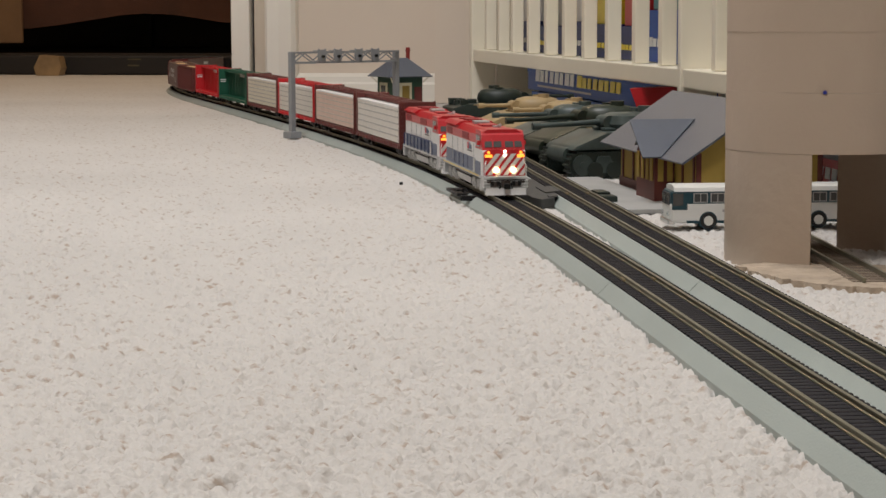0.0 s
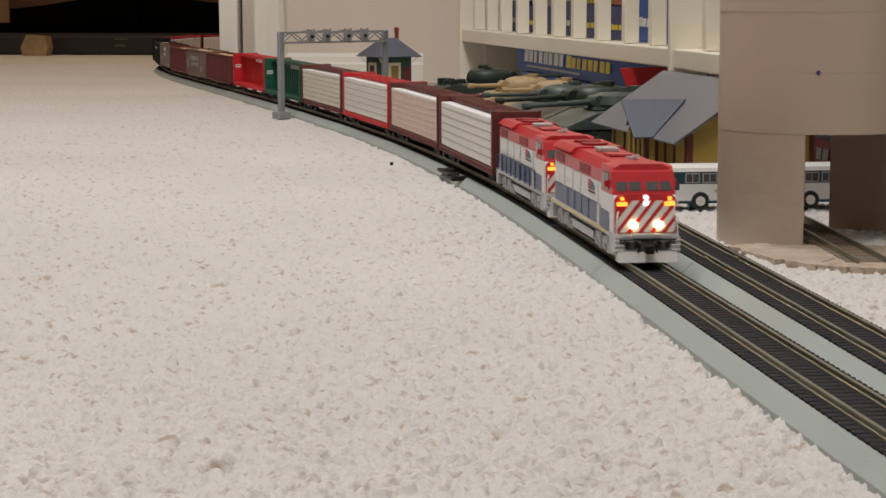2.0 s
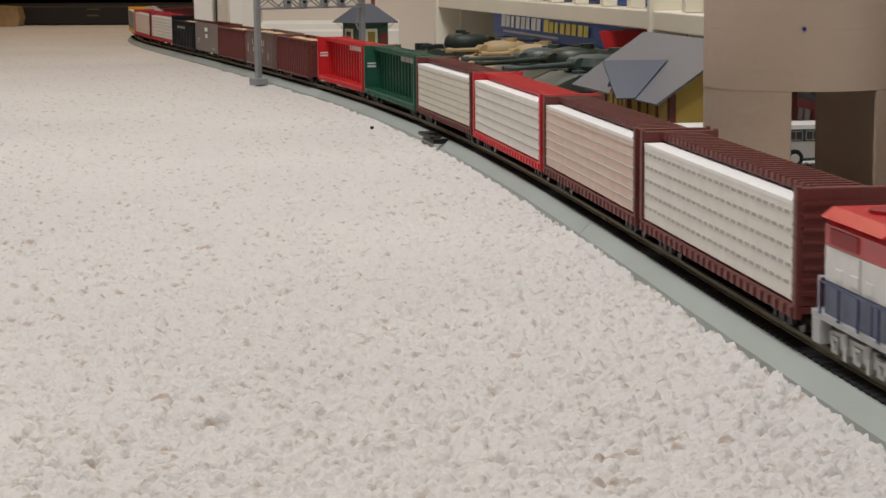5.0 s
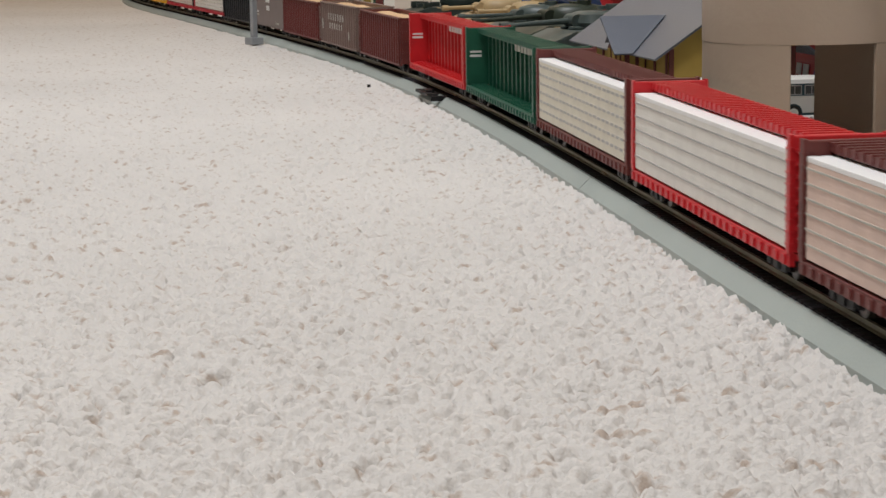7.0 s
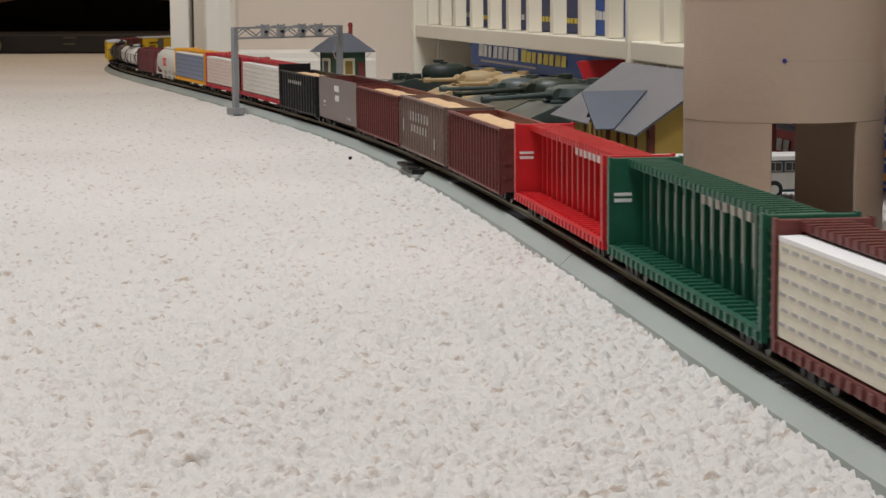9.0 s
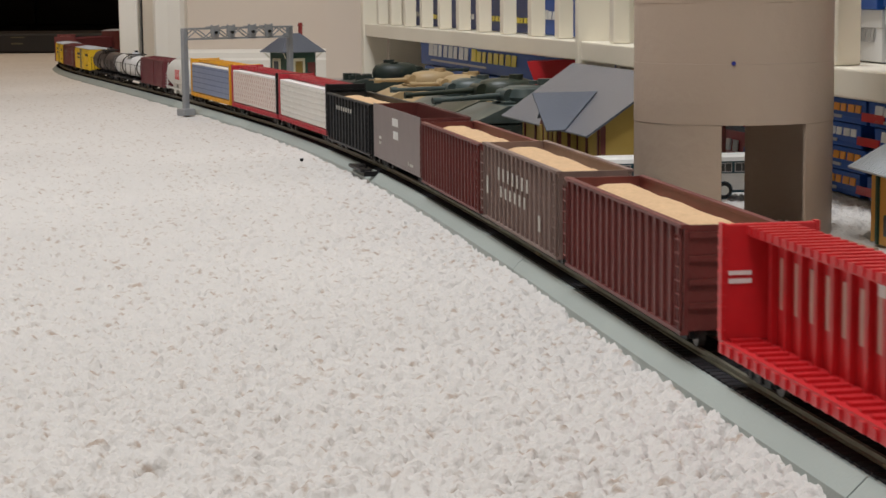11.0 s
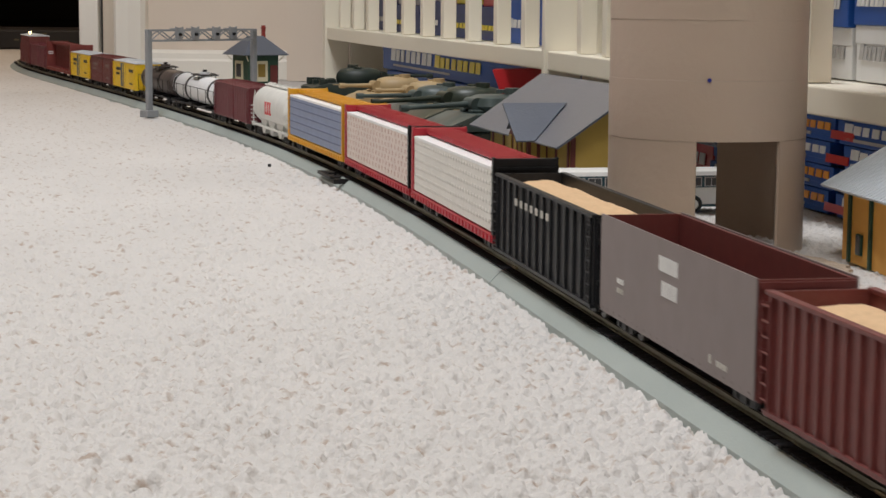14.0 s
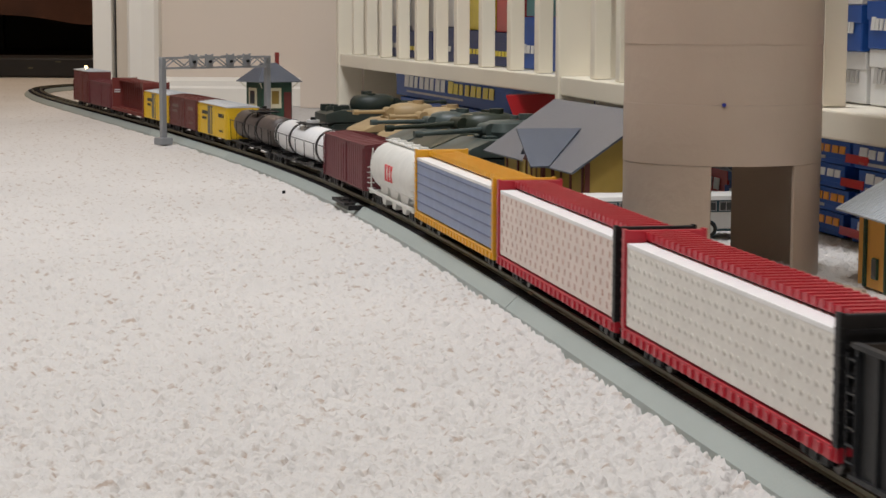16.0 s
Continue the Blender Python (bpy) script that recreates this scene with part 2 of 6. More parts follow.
CHROME = mat("chrome", (0.6, 0.6, 0.6), 0.2, metal=1.0)
TYRE = mat("tyre_rubber", (0.02, 0.02, 0.02), 0.8)
CLEAR = mat("clear_plastic", (0.75, 0.78, 0.8), 0.12)
CLEAR.node_tree.nodes["Principled BSDF"].inputs["Transmission Weight"].default_value = 0.85


# ---- mesh helpers ----
class B:
    """A bmesh with a few plain shapes."""

    def __init__(self):
        self.bm = bmesh.new()

    def box(self, x0, x1, y0, y1, z0, z1, bev=0.0):
        vs = [self.bm.verts.new((x, y, z)) for z in (z0, z1) for x, y in ((x0, y0), (x1, y0), (x1, y1), (x0, y1))]
        fs = [self.bm.faces.new([vs[i] for i in f]) for f in ((3, 2, 1, 0), (4, 5, 6, 7), (0, 1, 5, 4), (1, 2, 6, 5), (2, 3, 7, 6), (3, 0, 4, 7))]
        if bev:
            es = list({e for f in fs for e in f.edges})
            bmesh.ops.bevel(self.bm, geom=es, offset=bev, segments=2, affect="EDGES", profile=0.5)
        return self

    def cyl(self, p, q, r, n=12, r2=None):
        p, q = Vector(p), Vector(q)
        w = (q - p).normalized()
        u = w.orthogonal().normalized()
        v = w.cross(u)
        r2 = r if r2 is None else r2
        rings = []
        for c, rr in ((p, r), (q, r2)):
            rings.append([self.bm.verts.new(c + rr * (math.cos(2 * math.pi * i / n) * u + math.sin(2 * math.pi * i / n) * v)) for i in range(n)])
        a, b = rings
        for i in range(n):
            self.bm.faces.new((a[i], a[(i + 1) % n], b[(i + 1) % n], b[i]))
        self.bm.faces.new(a[::-1])
        self.bm.faces.new(b)
        return self

    def rod(self, *pts, r=0.0004, n=6):
        for p, q in zip(pts, pts[1:]):
            self.cyl(p, q, r, n)
        return self

    def prism(self, pts, a, b, axis="x"):
        """A closed profile pushed from a to b along an axis; pts are the two other coordinates in order."""
        def at(p, c):
            return {"x": (c, p[0], p[1]), "y": (p[0], c, p[1]), "z": (p[0], p[1], c)}[axis]
        va = [self.bm.verts.new(at(p, a)) for p in pts]
        vb = [self.bm.verts.new(at(p, b)) for p in pts]
        n = len(pts)
        for i in range(n):
            self.bm.faces.new((va[i], va[(i + 1) % n], vb[(i + 1) % n], vb[i]))
        self.bm.faces.new(va[::-1])
        self.bm.faces.new(vb)
        return self

    def quad(self, *pts):
        self.bm.faces.new([self.bm.verts.new(p) for p in pts])
        return self

    def slab(self, pts, t):
        """A flat polygon with thickness t against its normal."""
        v = [Vector(p) for p in pts]
        n = (v[1] - v[0]).cross(v[2] - v[0]).normalized()
        a = [self.bm.verts.new(p) for p in v]
        b = [self.bm.verts.new(p - t * n) for p in v]
        k = len(v)
        self.bm.faces.new(a)
        self.bm.faces.new(b[::-1])
        for i in range(k):
            self.bm.faces.new((a[i], b[i], b[(i + 1) % k], a[(i + 1) % k]))
        return self

    def mesh(self, name, material, smooth=False):
        bmesh.ops.recalc_face_normals(self.bm, faces=self.bm.faces)
        me = bpy.data.meshes.new(name)
        self.bm.to_mesh(me)
        self.bm.free()
        me.materials.append(material)
        if smooth:
            me.polygons.foreach_set("use_smooth", [True] * len(me.polygons))
            me.set_sharp_from_angle(angle=radians(40))
        return me


def part(name, b, material, parent, label="", smooth=False):
    ob = new(name, b if isinstance(b, bpy.types.Mesh) else b.mesh(name, material, smooth))
    ob.parent = parent
    return tagged(ob, label)


def thing(name, m, label, category, group="", kind=""):
    ob = new(name)
    ob.empty_display_size = 0.02
    ob.matrix_world = m
    return tagged(ob, label, category, group, kind)


def solid(name, b, material, label, category, m=None, group="", kind="", smooth=False):
    ob = new(name, b.mesh(name, material, smooth))
    if m is not None:
        ob.matrix_world = m
    return tagged(ob, label, category, group, kind)


# ---- the line of the track ----
RAIL_Z = 0.011
COEF = (0.01498091, -0.11584332, 0.25285063, -0.4923031, 0.62249679)


def lay_line():
    """Points along the track's centre: a loop beyond the doorway, the long bend through the room, then straight past the camera."""
    ys = np.linspace(3.75, 0.45, 700)
    x = np.polyval(COEF, ys)
    dx = np.polyval(np.polyder(COEF), ys)
    n = np.hypot(dx, 1)
    cx, cy = x + 0.00825 / n, ys - 0.00825 * dx / n
    near = np.array([cx[-1], cy[-1]])
    d = np.array([-dx[-1], -1]) / n[-1]
    t = np.linspace(0.01, 3.4, 200)[:, None]
    tail = near + t * d
    far = np.array([cx[0], cy[0]])
    h = math.atan2(1, dx[0])
    R, pts = 0.48, []
    c = far + R * np.array([math.sin(h), -math.cos(h)])
    for a in np.linspace(0.01, radians(100), 120):
        pts.append(c + R * np.array([-math.sin(h - a), math.cos(h - a)]))
    e = h - radians(100)
    for k in np.linspace(0.02, 3.6, 60):
        pts.append(pts[119] + k * np.array([math.cos(e), math.sin(e)]))
    line = np.vstack([np.array(pts)[::-1], np.c_[cx, cy], tail])
    # the far third of the bend lies a little farther off
    seat = np.array([0.31, 0.088])
    u = np.clip((line[:, 1] - 2.2) / 1.1, 0, 1)
    return seat + (line - seat) * (1 + 0.034 * u * u * (3 - 2 * u))[:, None], len(pts)


LINE, ZERO = lay_line()
ARC = np.r_[0, np.cumsum(np.hypot(*np.diff(LINE, axis=0).T))]
ARC -= ARC[ZERO] + 0.129


def on_line(s, off=0.0):
    """Place on the track s metres along (0 near the doorway, growing towards the camera), off metres to the right-hand shelf side; and the way."""
    p = np.array([np.interp(s, ARC, LINE[:, 0]), np.interp(s, ARC, LINE[:, 1])])
    q = np.array([np.interp(s + 0.01, ARC, LINE[:, 0]), np.interp(s + 0.01, ARC, LINE[:, 1])])
    r = np.array([np.interp(s - 0.01, ARC, LINE[:, 0]), np.interp(s - 0.01, ARC, LINE[:, 1])])
    d = (q - r) / np.hypot(*(q - r))
    return p + off * np.array([-d[1], d[0]]), d


# ---- floor, walls, ceiling ----
def carpet():
    """Pile in a fan of rows that widen with distance from the near end; the heights are lattice noise at tuft size."""
    rng = np.random.default_rng(3)
    near = list(0.42 * np.exp(np.arange(0, 2.76, 0.0026)))
    ys = np.array([-3.6, -2.0, -0.6, 0.1] + near)
    u = np.r_[-0.02, np.linspace(0, 1, 620), 1.02]
    left = np.where(ys < 0.42, -1.6, 0.33 - 0.46 * (ys - 0.05) - 0.08)
    right = np.where(ys < 0.42, 1.6, 0.33 + 0.27 * (ys - 0.05) + 0.10)
    X = left[:, None] + (right - left)[:, None] * u
    X[:, 0], X[:, -1] = -3.2, 1.9
    Y = np.repeat(ys[:, None], len(u), 1)
    ny, nx = X.shape
    tab = rng.standard_normal((512, 512))

    def lat(c, k):
        p, q = X / c + k, Y / c + 2 * k
        i, j = np.floor(p).astype(int), np.floor(q).astype(int)
        a, b = p - i, q - j
        a, b = a * a * (3 - 2 * a), b * b * (3 - 2 * b)
        i, j, i1, j1 = i % 512, j % 512, (i + 1) % 512, (j + 1) % 512
        return (tab[i, j] * (1 - a) + tab[i1, j] * a) * (1 - b) + (tab[i, j1] * (1 - a) + tab[i1, j1] * a) * b

    # rounded tufts on a jittered lattice, each with its own height
    c = 0.0043
    P, Q = (X + 0.0012 * lat(0.011, 11)) / c, (Y + 0.0012 * lat(0.011, 23)) / c
    I, J = np.floor(P).astype(int), np.floor(Q).astype(int)
    jx, jy, hh = rng.random((512, 512)), rng.random((512, 512)), rng.standard_normal((512, 512))
    top = np.full(X.shape, -9.0)
    for di in (-1, 0, 1):
        for dj in (-1, 0, 1):
            i, j = (I + di) % 512, (J + dj) % 512
            d2 = (I + di + 0.15 + 0.7 * jx[i, j] - P) ** 2 + (J + dj + 0.15 + 0.7 * jy[i, j] - Q) ** 2
            h = np.where(hh[i, j] < -1.18, -2.0, 0.22 * hh[i, j])
            top = np.maximum(top, h - 1.9 * d2)
    z = 0.0030 * np.maximum(top, -1.9) + 0.0005 * lat(0.0024, 31) + 0.0007 * lat(0.035, 3)
    fade = np.clip((3.8 - Y) / 2.2, 0.25, 1)
    z = np.clip(z * fade, -0.009, 0.0030) - 0.0004
    v = np.stack([X, Y, z], -1).reshape(-1, 3)
    i = (np.arange(ny - 1)[:, None] * nx + np.arange(nx - 1)).reshape(-1)
    f = np.stack([i, i + 1, i + nx + 1, i + nx], -1)
    me = bpy.data.meshes.new("floor")
    me.vertices.add(len(v))
    me.vertices.foreach_set("co", v.ravel())
    me.loops.add(f.size)
    me.loops.foreach_set("vertex_index", f.ravel())
    me.polygons.add(len(f))
    me.polygons.foreach_set("loop_start", np.arange(0, f.size, 4))
    me.polygons.foreach_set("loop_total", np.full(len(f), 4))
    me.update(calc_edges=True)
    me.materials.append(CARPET)
    tagged(new("floor", me), "off-white cut-pile carpet with small tan flecks standing for shaded pits", "carpet", kind="structure")


carpet()


def shell():
    """Walls with the doorway, ceiling, and the dim room beyond."""
    kw = dict(kind="structure")
    b = B().box(-0.60, 1.9, 3.47, 3.59, 0, 2.4)
    solid("wall_north", b, WALL, "beige painted plaster wall beside the doorway", "wall", **kw)
    b = B().box(-3.2, -1.52, 3.47, 3.59, 0, 2.4).box(-1.52, -0.60, 3.47, 3.59, 2.05, 2.4)
    solid("wall_doorway", b, WALL, "beige painted wall round the doorway", "wall", **kw)
    solid("wall_west", B().box(-3.3, -3.2, -3.7, 6.7, 0, 2.4), WALL, "plain beige painted wall", "wall", **kw)
    solid("wall_south", B().box(-3.2, 1.9, -3.7, -3.6, 0, 2.4), WALL, "plain beige painted wall", "wall", **kw)
    solid("wall_east", B().box(1.9, 2.0, -3.7, 6.7, 0, 2.4), WALL, "plain beige painted wall", "wall", **kw)
    solid("wall_far", B().box(-3.2, 1.9, 6.6, 6.7, 0, 2.4), GLOOMWALL, "far wall, its paint darkened for the dim room's gloom", "wall", **kw)
    solid("ceiling", B().box(-3.3, 2.0, -3.7, 6.7, 2.4, 2.5), CEIL, "white painted ceiling", "ceiling", **kw)
    # door lining and casing
    door = thing("door_frame", pose(0, 0, 0), "cream painted door lining and moulded casing", "door frame", kind="structure")
    part("jamb", B().box(-0.612, -0.5785, 3.440, 3.605, 0, 2.05, 0.003), TRIM, door)
    part("jamb", B().box(-1.5195, -1.508, 3.455, 3.605, 0, 2.05, 0.002), TRIM, door)
    # the gap's shade is drawn as a thin black strip
    part("gap_shade_strip", B().box(-0.5783, -0.5732, 3.4645, 3.4695, 0, 2.05), SHADEWOOD, door, "black strip standing for the shaded gap along the door lining")
    part("door_stop", B().box(-0.573, -0.5515, 3.452, 3.4695, 0, 2.05, 0.002), STOPTAN, door, "shadowy tan inner moulding")
    part("casing", B().prism([(-0.5512, 3.4695), (-0.5512, 3.442), (-0.546, 3.437), (-0.526, 3.441), (-0.503, 3.437), (-0.497, 3.446), (-0.497, 3.4695)], 0, 2.1, "z"), TRIM, door)
    part("casing", B().box(-1.59, -1.521, 3.438, 3.4695, 0, 2.1, 0.003), TRIM, door)
    b = B().prism([(3.4695, 0), (3.448, 0), (3.448, 0.030), (3.452, 0.034), (3.453, 0.043), (3.460, 0.047), (3.4695, 0.049)], -0.4965, -0.245)
    solid("baseboard", b, TRIM, "cream moulded baseboard under the beige wall", "baseboard", **kw)
    b = B().box(-0.243, -0.13, 3.40, 3.4695, 0, 2.4)
    solid("wall_corner", b, WALL, "beige wall corner beside the shelf", "wall", **kw)


def dim_room():
    t = thing("draped_table", pose(-1.55, 5.35, 0), "low dark table draped with a brown cloth, in the dim room", "table")
    b = B()
    n = 26
    for i in range(n):
        x0, x1 = -1.0 + 2.0 * i / n, -1.0 + 2.0 * (i + 1) / n
        f = lambda x: 0.045 * math.sin(x * 9) + 0.02 * math.sin(x * 23 + 1)
        g = lambda x: 0.10 + 0.045 * max(0, math.sin(x * 2.4 + 1.0)) + 0.012 * math.sin(x * 11)
        b.quad((x0, f(x0), g(x0)), (x1, f(x1), g(x1)), (x1, f(x1) + 0.03, 0.6), (x0, f(x0) + 0.03, 0.6))
        b.quad((x0, f(x0) + 0.03, 0.6), (x1, f(x1) + 0.03, 0.6), (x1, 0.7, 0.6), (x0, 0.7, 0.6))
    bmesh.ops.remove_doubles(b.bm, verts=b.bm.verts, dist=0.0005)
    part("cloth", b, BROWNCLOTH, t, "dark brown hanging cloth", smooth=True)
    part("strip", B().box(-0.27, -0.17, -0.07, -0.055, 0.075, 0.6, 0.003), TANCLOTH, t, "paler tan cloth strip")
    for x, y in ((-0.8, 0.1), (0.8, 0.1), (-0.8, 0.6), (0.8, 0.6)):
        part("leg", B().box(x, x + 0.06, y, y + 0.06, 0, 0.59, 0.004), SHADEWOOD, t)
    b = B().prism([(-0.03, 0), (0.03, 0), (0.036, 0.02), (0.03, 0.048), (-0.02, 0.052), (-0.036, 0.02)], -0.02, 0.02, "y")
    solid("foot_block", b, WOODFOOT, "pale rounded wooden foot on the carpet", "furniture foot", pose(-1.474, 4.84, 0))
    # black cabinet added to fill the gloom at the back
    c = thing("gloom_cabinet", pose(-1.3, 6.1, 0), "added black cabinet for the gloom deep in the dim room", "cabinet")
    part("body", B().box(-0.9, 0.9, 0, 0.4, 0, 1.2, 0.01), SHADEWOOD, c)
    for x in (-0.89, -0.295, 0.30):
        d = part("door", B().box(x, x + 0.585, -0.018, -0.001, 0.05, 1.17, 0.003), SHADEWOOD, c)
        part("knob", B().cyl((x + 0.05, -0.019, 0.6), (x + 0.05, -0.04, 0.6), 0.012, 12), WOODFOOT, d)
    # black block put in where shade lies below the draped table
    k = thing("shade_block", pose(-1.15, 4.90, 0), "low black block standing for the shade under the furniture", "furniture")
    part("base", B().box(-2.0, 0.75, 0.0, 0.30, 0.0, 0.050, 0.006), SHADEWOOD, k)
    for x, w, mm in ((-0.14, 0.035, YELLOWLINE), (-0.14, 0.03, BARGREY), (-0.02, 0.012, BARGREY), (0.05, 0.014, YELLOWLINE)):
        part("faint_print", B().box(x, x + w, -0.0012, -0.0002, 0.022 if mm is BARGREY else 0.038, 0.026 if mm is BARGREY else 0.041), DULLPRINT, k)
    # another black chest added to keep the room's far side dark
    solid("gloom_chest", B().box(-0.25, 0.25, 0, 0.4, 0, 0.35, 0.01), SHADEWOOD, "added black chest for the gloom in the dim room", "chest", pose(-2.2, 4.95, 0))


# ---- shelf of slats with boxes ----
SHELF_A, SHELF_M, SHELF_E = Vector((-0.150, 3.225, 0)), Vector((0.235, 2.09, 0)), Vector((0.60, 0.80, 0))


def along(p, q):
    d = (q - p)
    return Matrix.Translation(p) @ pose(0, 0, 0, 0, 0, math.degrees(math.atan2(d.y, d.x))), d.length


def shelf_unit(p, q, slats, first, last):
    """Local x along the front from the far end, y to the back (away from the track), z up."""
    m, L = along(p, q)
    t = thing("slatted_shelf", m, "cream painted wooden shelf with a slatted front rail", "shelf", "slatted shelves")
    part("bottom_rail", B().box(0.001, L, 0.0, 0.032, 0.0755, 0.095, 0.0015), SHELF, t)
    part("shelf_board", B().box(0.001, L, 0.033, 0.30, 0.0785, 0.093, 0.001), SHELF, t)
    part("top_rail", B().box(0.001, L, 0.0, 0.032, 0.36, 0.40, 0.0015), SHELF, t)
    part("back_panel", B().box(0.001, L, 0.305, 0.315, 0, 0.75), SHELF, t)
    part("post", B().box(-0.020 if first else -0.012, 0.0, -0.003, 0.036, 0, 0.75, 0.0015), SHELF, t)
    if last:
        part("post", B().box(L + 0.001, L + 0.03, -0.003, 0.04, 0, 0.75, 0.0015), SHELF, t)
    part("end_panel", B().box(-0.012, 0.0, 0.04, 0.30, 0, 0.75), SHELF, t)
    if not first:
        part("side_panel", B().box(0.188, 0.203, 0.004, 0.055, 0.0955, 0.36, 0.001), SHELF, t)
    me = B().box(-0.008, 0.008, 0.006, 0.0225, 0.0955, 0.36, 0.001).mesh("slat", SHELF)
    for x in slats:
        s = part("slat", me, SHELF, t)
        s.location = (x, 0, 0)


def shelf():
    LA = (SHELF_M - SHELF_A).length
    shelf_unit(SHELF_A, SHELF_M, [0.075, 0.18, 0.284, 0.40, 0.515, 0.625, 0.735, 0.855, 0.98, 1.09], True, False)
    shelf_unit(SHELF_M, SHELF_E, [0.10, 0.225, 0.34, 0.455, 0.57, 0.685, 0.845, 0.975, 1.09, 1.205], False, True)


def carton(m, L, D, H, material, label, bars=()):
    """A printed carton, its long face at local y = 0. bars: (x, z, width, height, material)."""
    t = thing("carton", m, label, "box", "cartons on the shelf")
    part("box_body", B().box(0, L, 0, D, 0, H, 0.001), material, t)
    part("lid_edge", B().box(-0.0008, L + 0.0008, -0.0008, D + 0.0008, H - 0.012, H + 0.0008, 0.0005), material, t)
    for x, z, w, h, mm in bars:
        part("print_bar", B().prism([(x, z), (x + w, z), (x + w + 0.25 * h, z + h), (x + 0.25 * h, z + h)], -0.0016, -0.0009, "y"), mm, t)
    return t


def letters(x, z, w, h, n, mm):
    """A row of plain bars as wide as a word."""
    cuts = (0.86, 0.74, 0.60, 0.72, 0.78, 0.66, 0.80, 0.70)
    return [(x + w * i / n, z, w / n * cuts[i % 8], h * (1.0 if i else 1.15), mm) for i in range(n)]


def cartons():
    mA, LA = along(SHELF_A, SHELF_M)
    mB, LB = along(SHELF_M, SHELF_E)
    # under the shelf of the far unit
    bars = letters(0.06, 0.014, 0.255, 0.0165, 8, BARWHITE) + letters(0.325, 0.014, 0.24, 0.014, 8, BOXYELLOW) + [(0.075, 0.0065, 0.33, 0.0028, BARGREY)]
    carton(mA @ pose(0.24, 0.040, 0.0395), 0.80, 0.10, 0.038, BOXBLUE, "long blue printed carton lying under the shelf", bars)
    bars = letters(0.10, 0.013, 0.255, 0.016, 8, BARWHITE) + letters(0.365, 0.013, 0.24, 0.013, 8, BOXYELLOW)
    carton(mA @ pose(0.30, 0.034, 0.0), 0.82, 0.10, 0.038, BOXBLUE, "blue printed carton on the carpet under the shelf", bars)
    # standing on the shelf of the far unit
    x = 0.04
    for L, H, mm, s in ((0.16, 0.045, BOXNAVY, BARGREY), (0.18, 0.038, BOXNAVY, BOXYELLOW), (0.15, 0.045, BOXNAVY, BARWHITE), (0.14, 0.042, BOXNAVY, BOXYELLOW), (0.13, 0.040, BOXNAVY, BOXYELLOW), (0.16, 0.06, BOXBLUE, BARWHITE), (0.17, 0.05, BOXNAVY, BOXYELLOW)):
        carton(mA @ pose(x, 0.06, 0.094), L, 0.2, H, mm, "printed carton standing on the slatted shelf", letters(0.02, H * 0.3, L * 0.6, H * 0.16, 5, s))
        x += L + 0.006
    x = 0.04
    for L, z, H, mm in ((0.16, 0.0465, 0.10, BOXWHITE), (0.18, 0.0395, 0.09, BARGREY), (0.15, 0.0465, 0.12, BOXWHITE), (0.14, 0.0435, 0.045, BOXYELLOW), (0.13, 0.0415, 0.06, BOXRED), (0.16, 0.0615, 0.05, BOXTEAL), (0.17, 0.0515, 0.11, BARGREY)):
        carton(mA @ pose(x, 0.07, 0.094 + z), L - 0.01, 0.18, H, mm, "carton stacked on another on the slatted shelf")
        x += L + 0.006
    # on and under the near unit
    rng = random.Random(8)
    x, tints = 0.02, (BOXBLUE, BOXNAVY, BOXWHITE, BOXRED, BOXTEAL, BARGREY, BOXBLUE, BOXWHITE)
    while x < 1.2:
        L, z, last = rng.uniform(0.06, 0.11), 0.0, None
        for k in range(4):
            H = rng.uniform(0.022, 0.045)
            mm = rng.choice([q for q in tints if q is not last])
            last = mm
            carton(mB @ pose(x + rng.uniform(0, 0.004), 0.06 + rng.uniform(0, 0.006), 0.094 + z), L - 0.008, 0.15, H, mm, "small printed carton in a stack on the slatted shelf", letters(0.008, H * 0.4, L * 0.55, H * 0.25, 7, BARWHITE if mm is not BOXWHITE else BARGREY))
            z += H + 0.0010
        x += L
    for k in range(4):
        for x0, L in ((0.385 + 0.008 * (k % 2), 0.255), (0.655 + 0.006 * (k % 3), 0.31), (0.975, 0.30)):
            c2 = BOXORANGE if k != 2 else BARWHITE
            bars = letters(0.012, 0.0080, 0.125, 0.0062, 8, BARWHITE) + letters(0.142, 0.0080, 0.11, 0.0055, 8, c2) + [(0.012, 0.003, 0.2, 0.0022, BARGREY), (0.25, 0.003, 0.04, 0.006, BOXRED)]
            carton(mB @ pose(x0, 0.045, 0.0172 * k), L, 0.12, 0.0160, BOXBLUE, "flat blue printed carton stacked under the shelf", bars)
    carton(mB @ pose(0.13, 0.05, 0.0), 0.245, 0.12, 0.058, BOXRED, "red printed carton under the shelf", letters(0.14, 0.010, 0.09, 0.010, 5, BARWHITE) + [(0.15, 0.032, 0.05, 0.008, BOXNAVY)])


# ---- track ----
def sweep(b, prof, s0, s1, step, off=0.0, endcap=True):
    """A profile of (side, height) carried along the track; side grows to the shelf."""
    k = max(2, int((s1 - s0) / step) + 1)
    rows = []
    for s in np.linspace(s0, s1, k):
        o = off(s) if callable(off) else off
        p, d = on_line(s)
        n = np.array([-d[1], d[0]])
        rows.append([b.bm.verts.new((*(p + (o + u) * n), h)) for u, h in prof])
    m = len(prof)
    for r0, r1 in zip(rows, rows[1:]):
        for i in range(m):
            b.bm.faces.new((r0[i], r0[(i + 1) % m], r1[(i + 1) % m], r1[i]))
    b.bm.faces.new(rows[0])
    b.bm.faces.new(rows[-1][::-1])
    return b


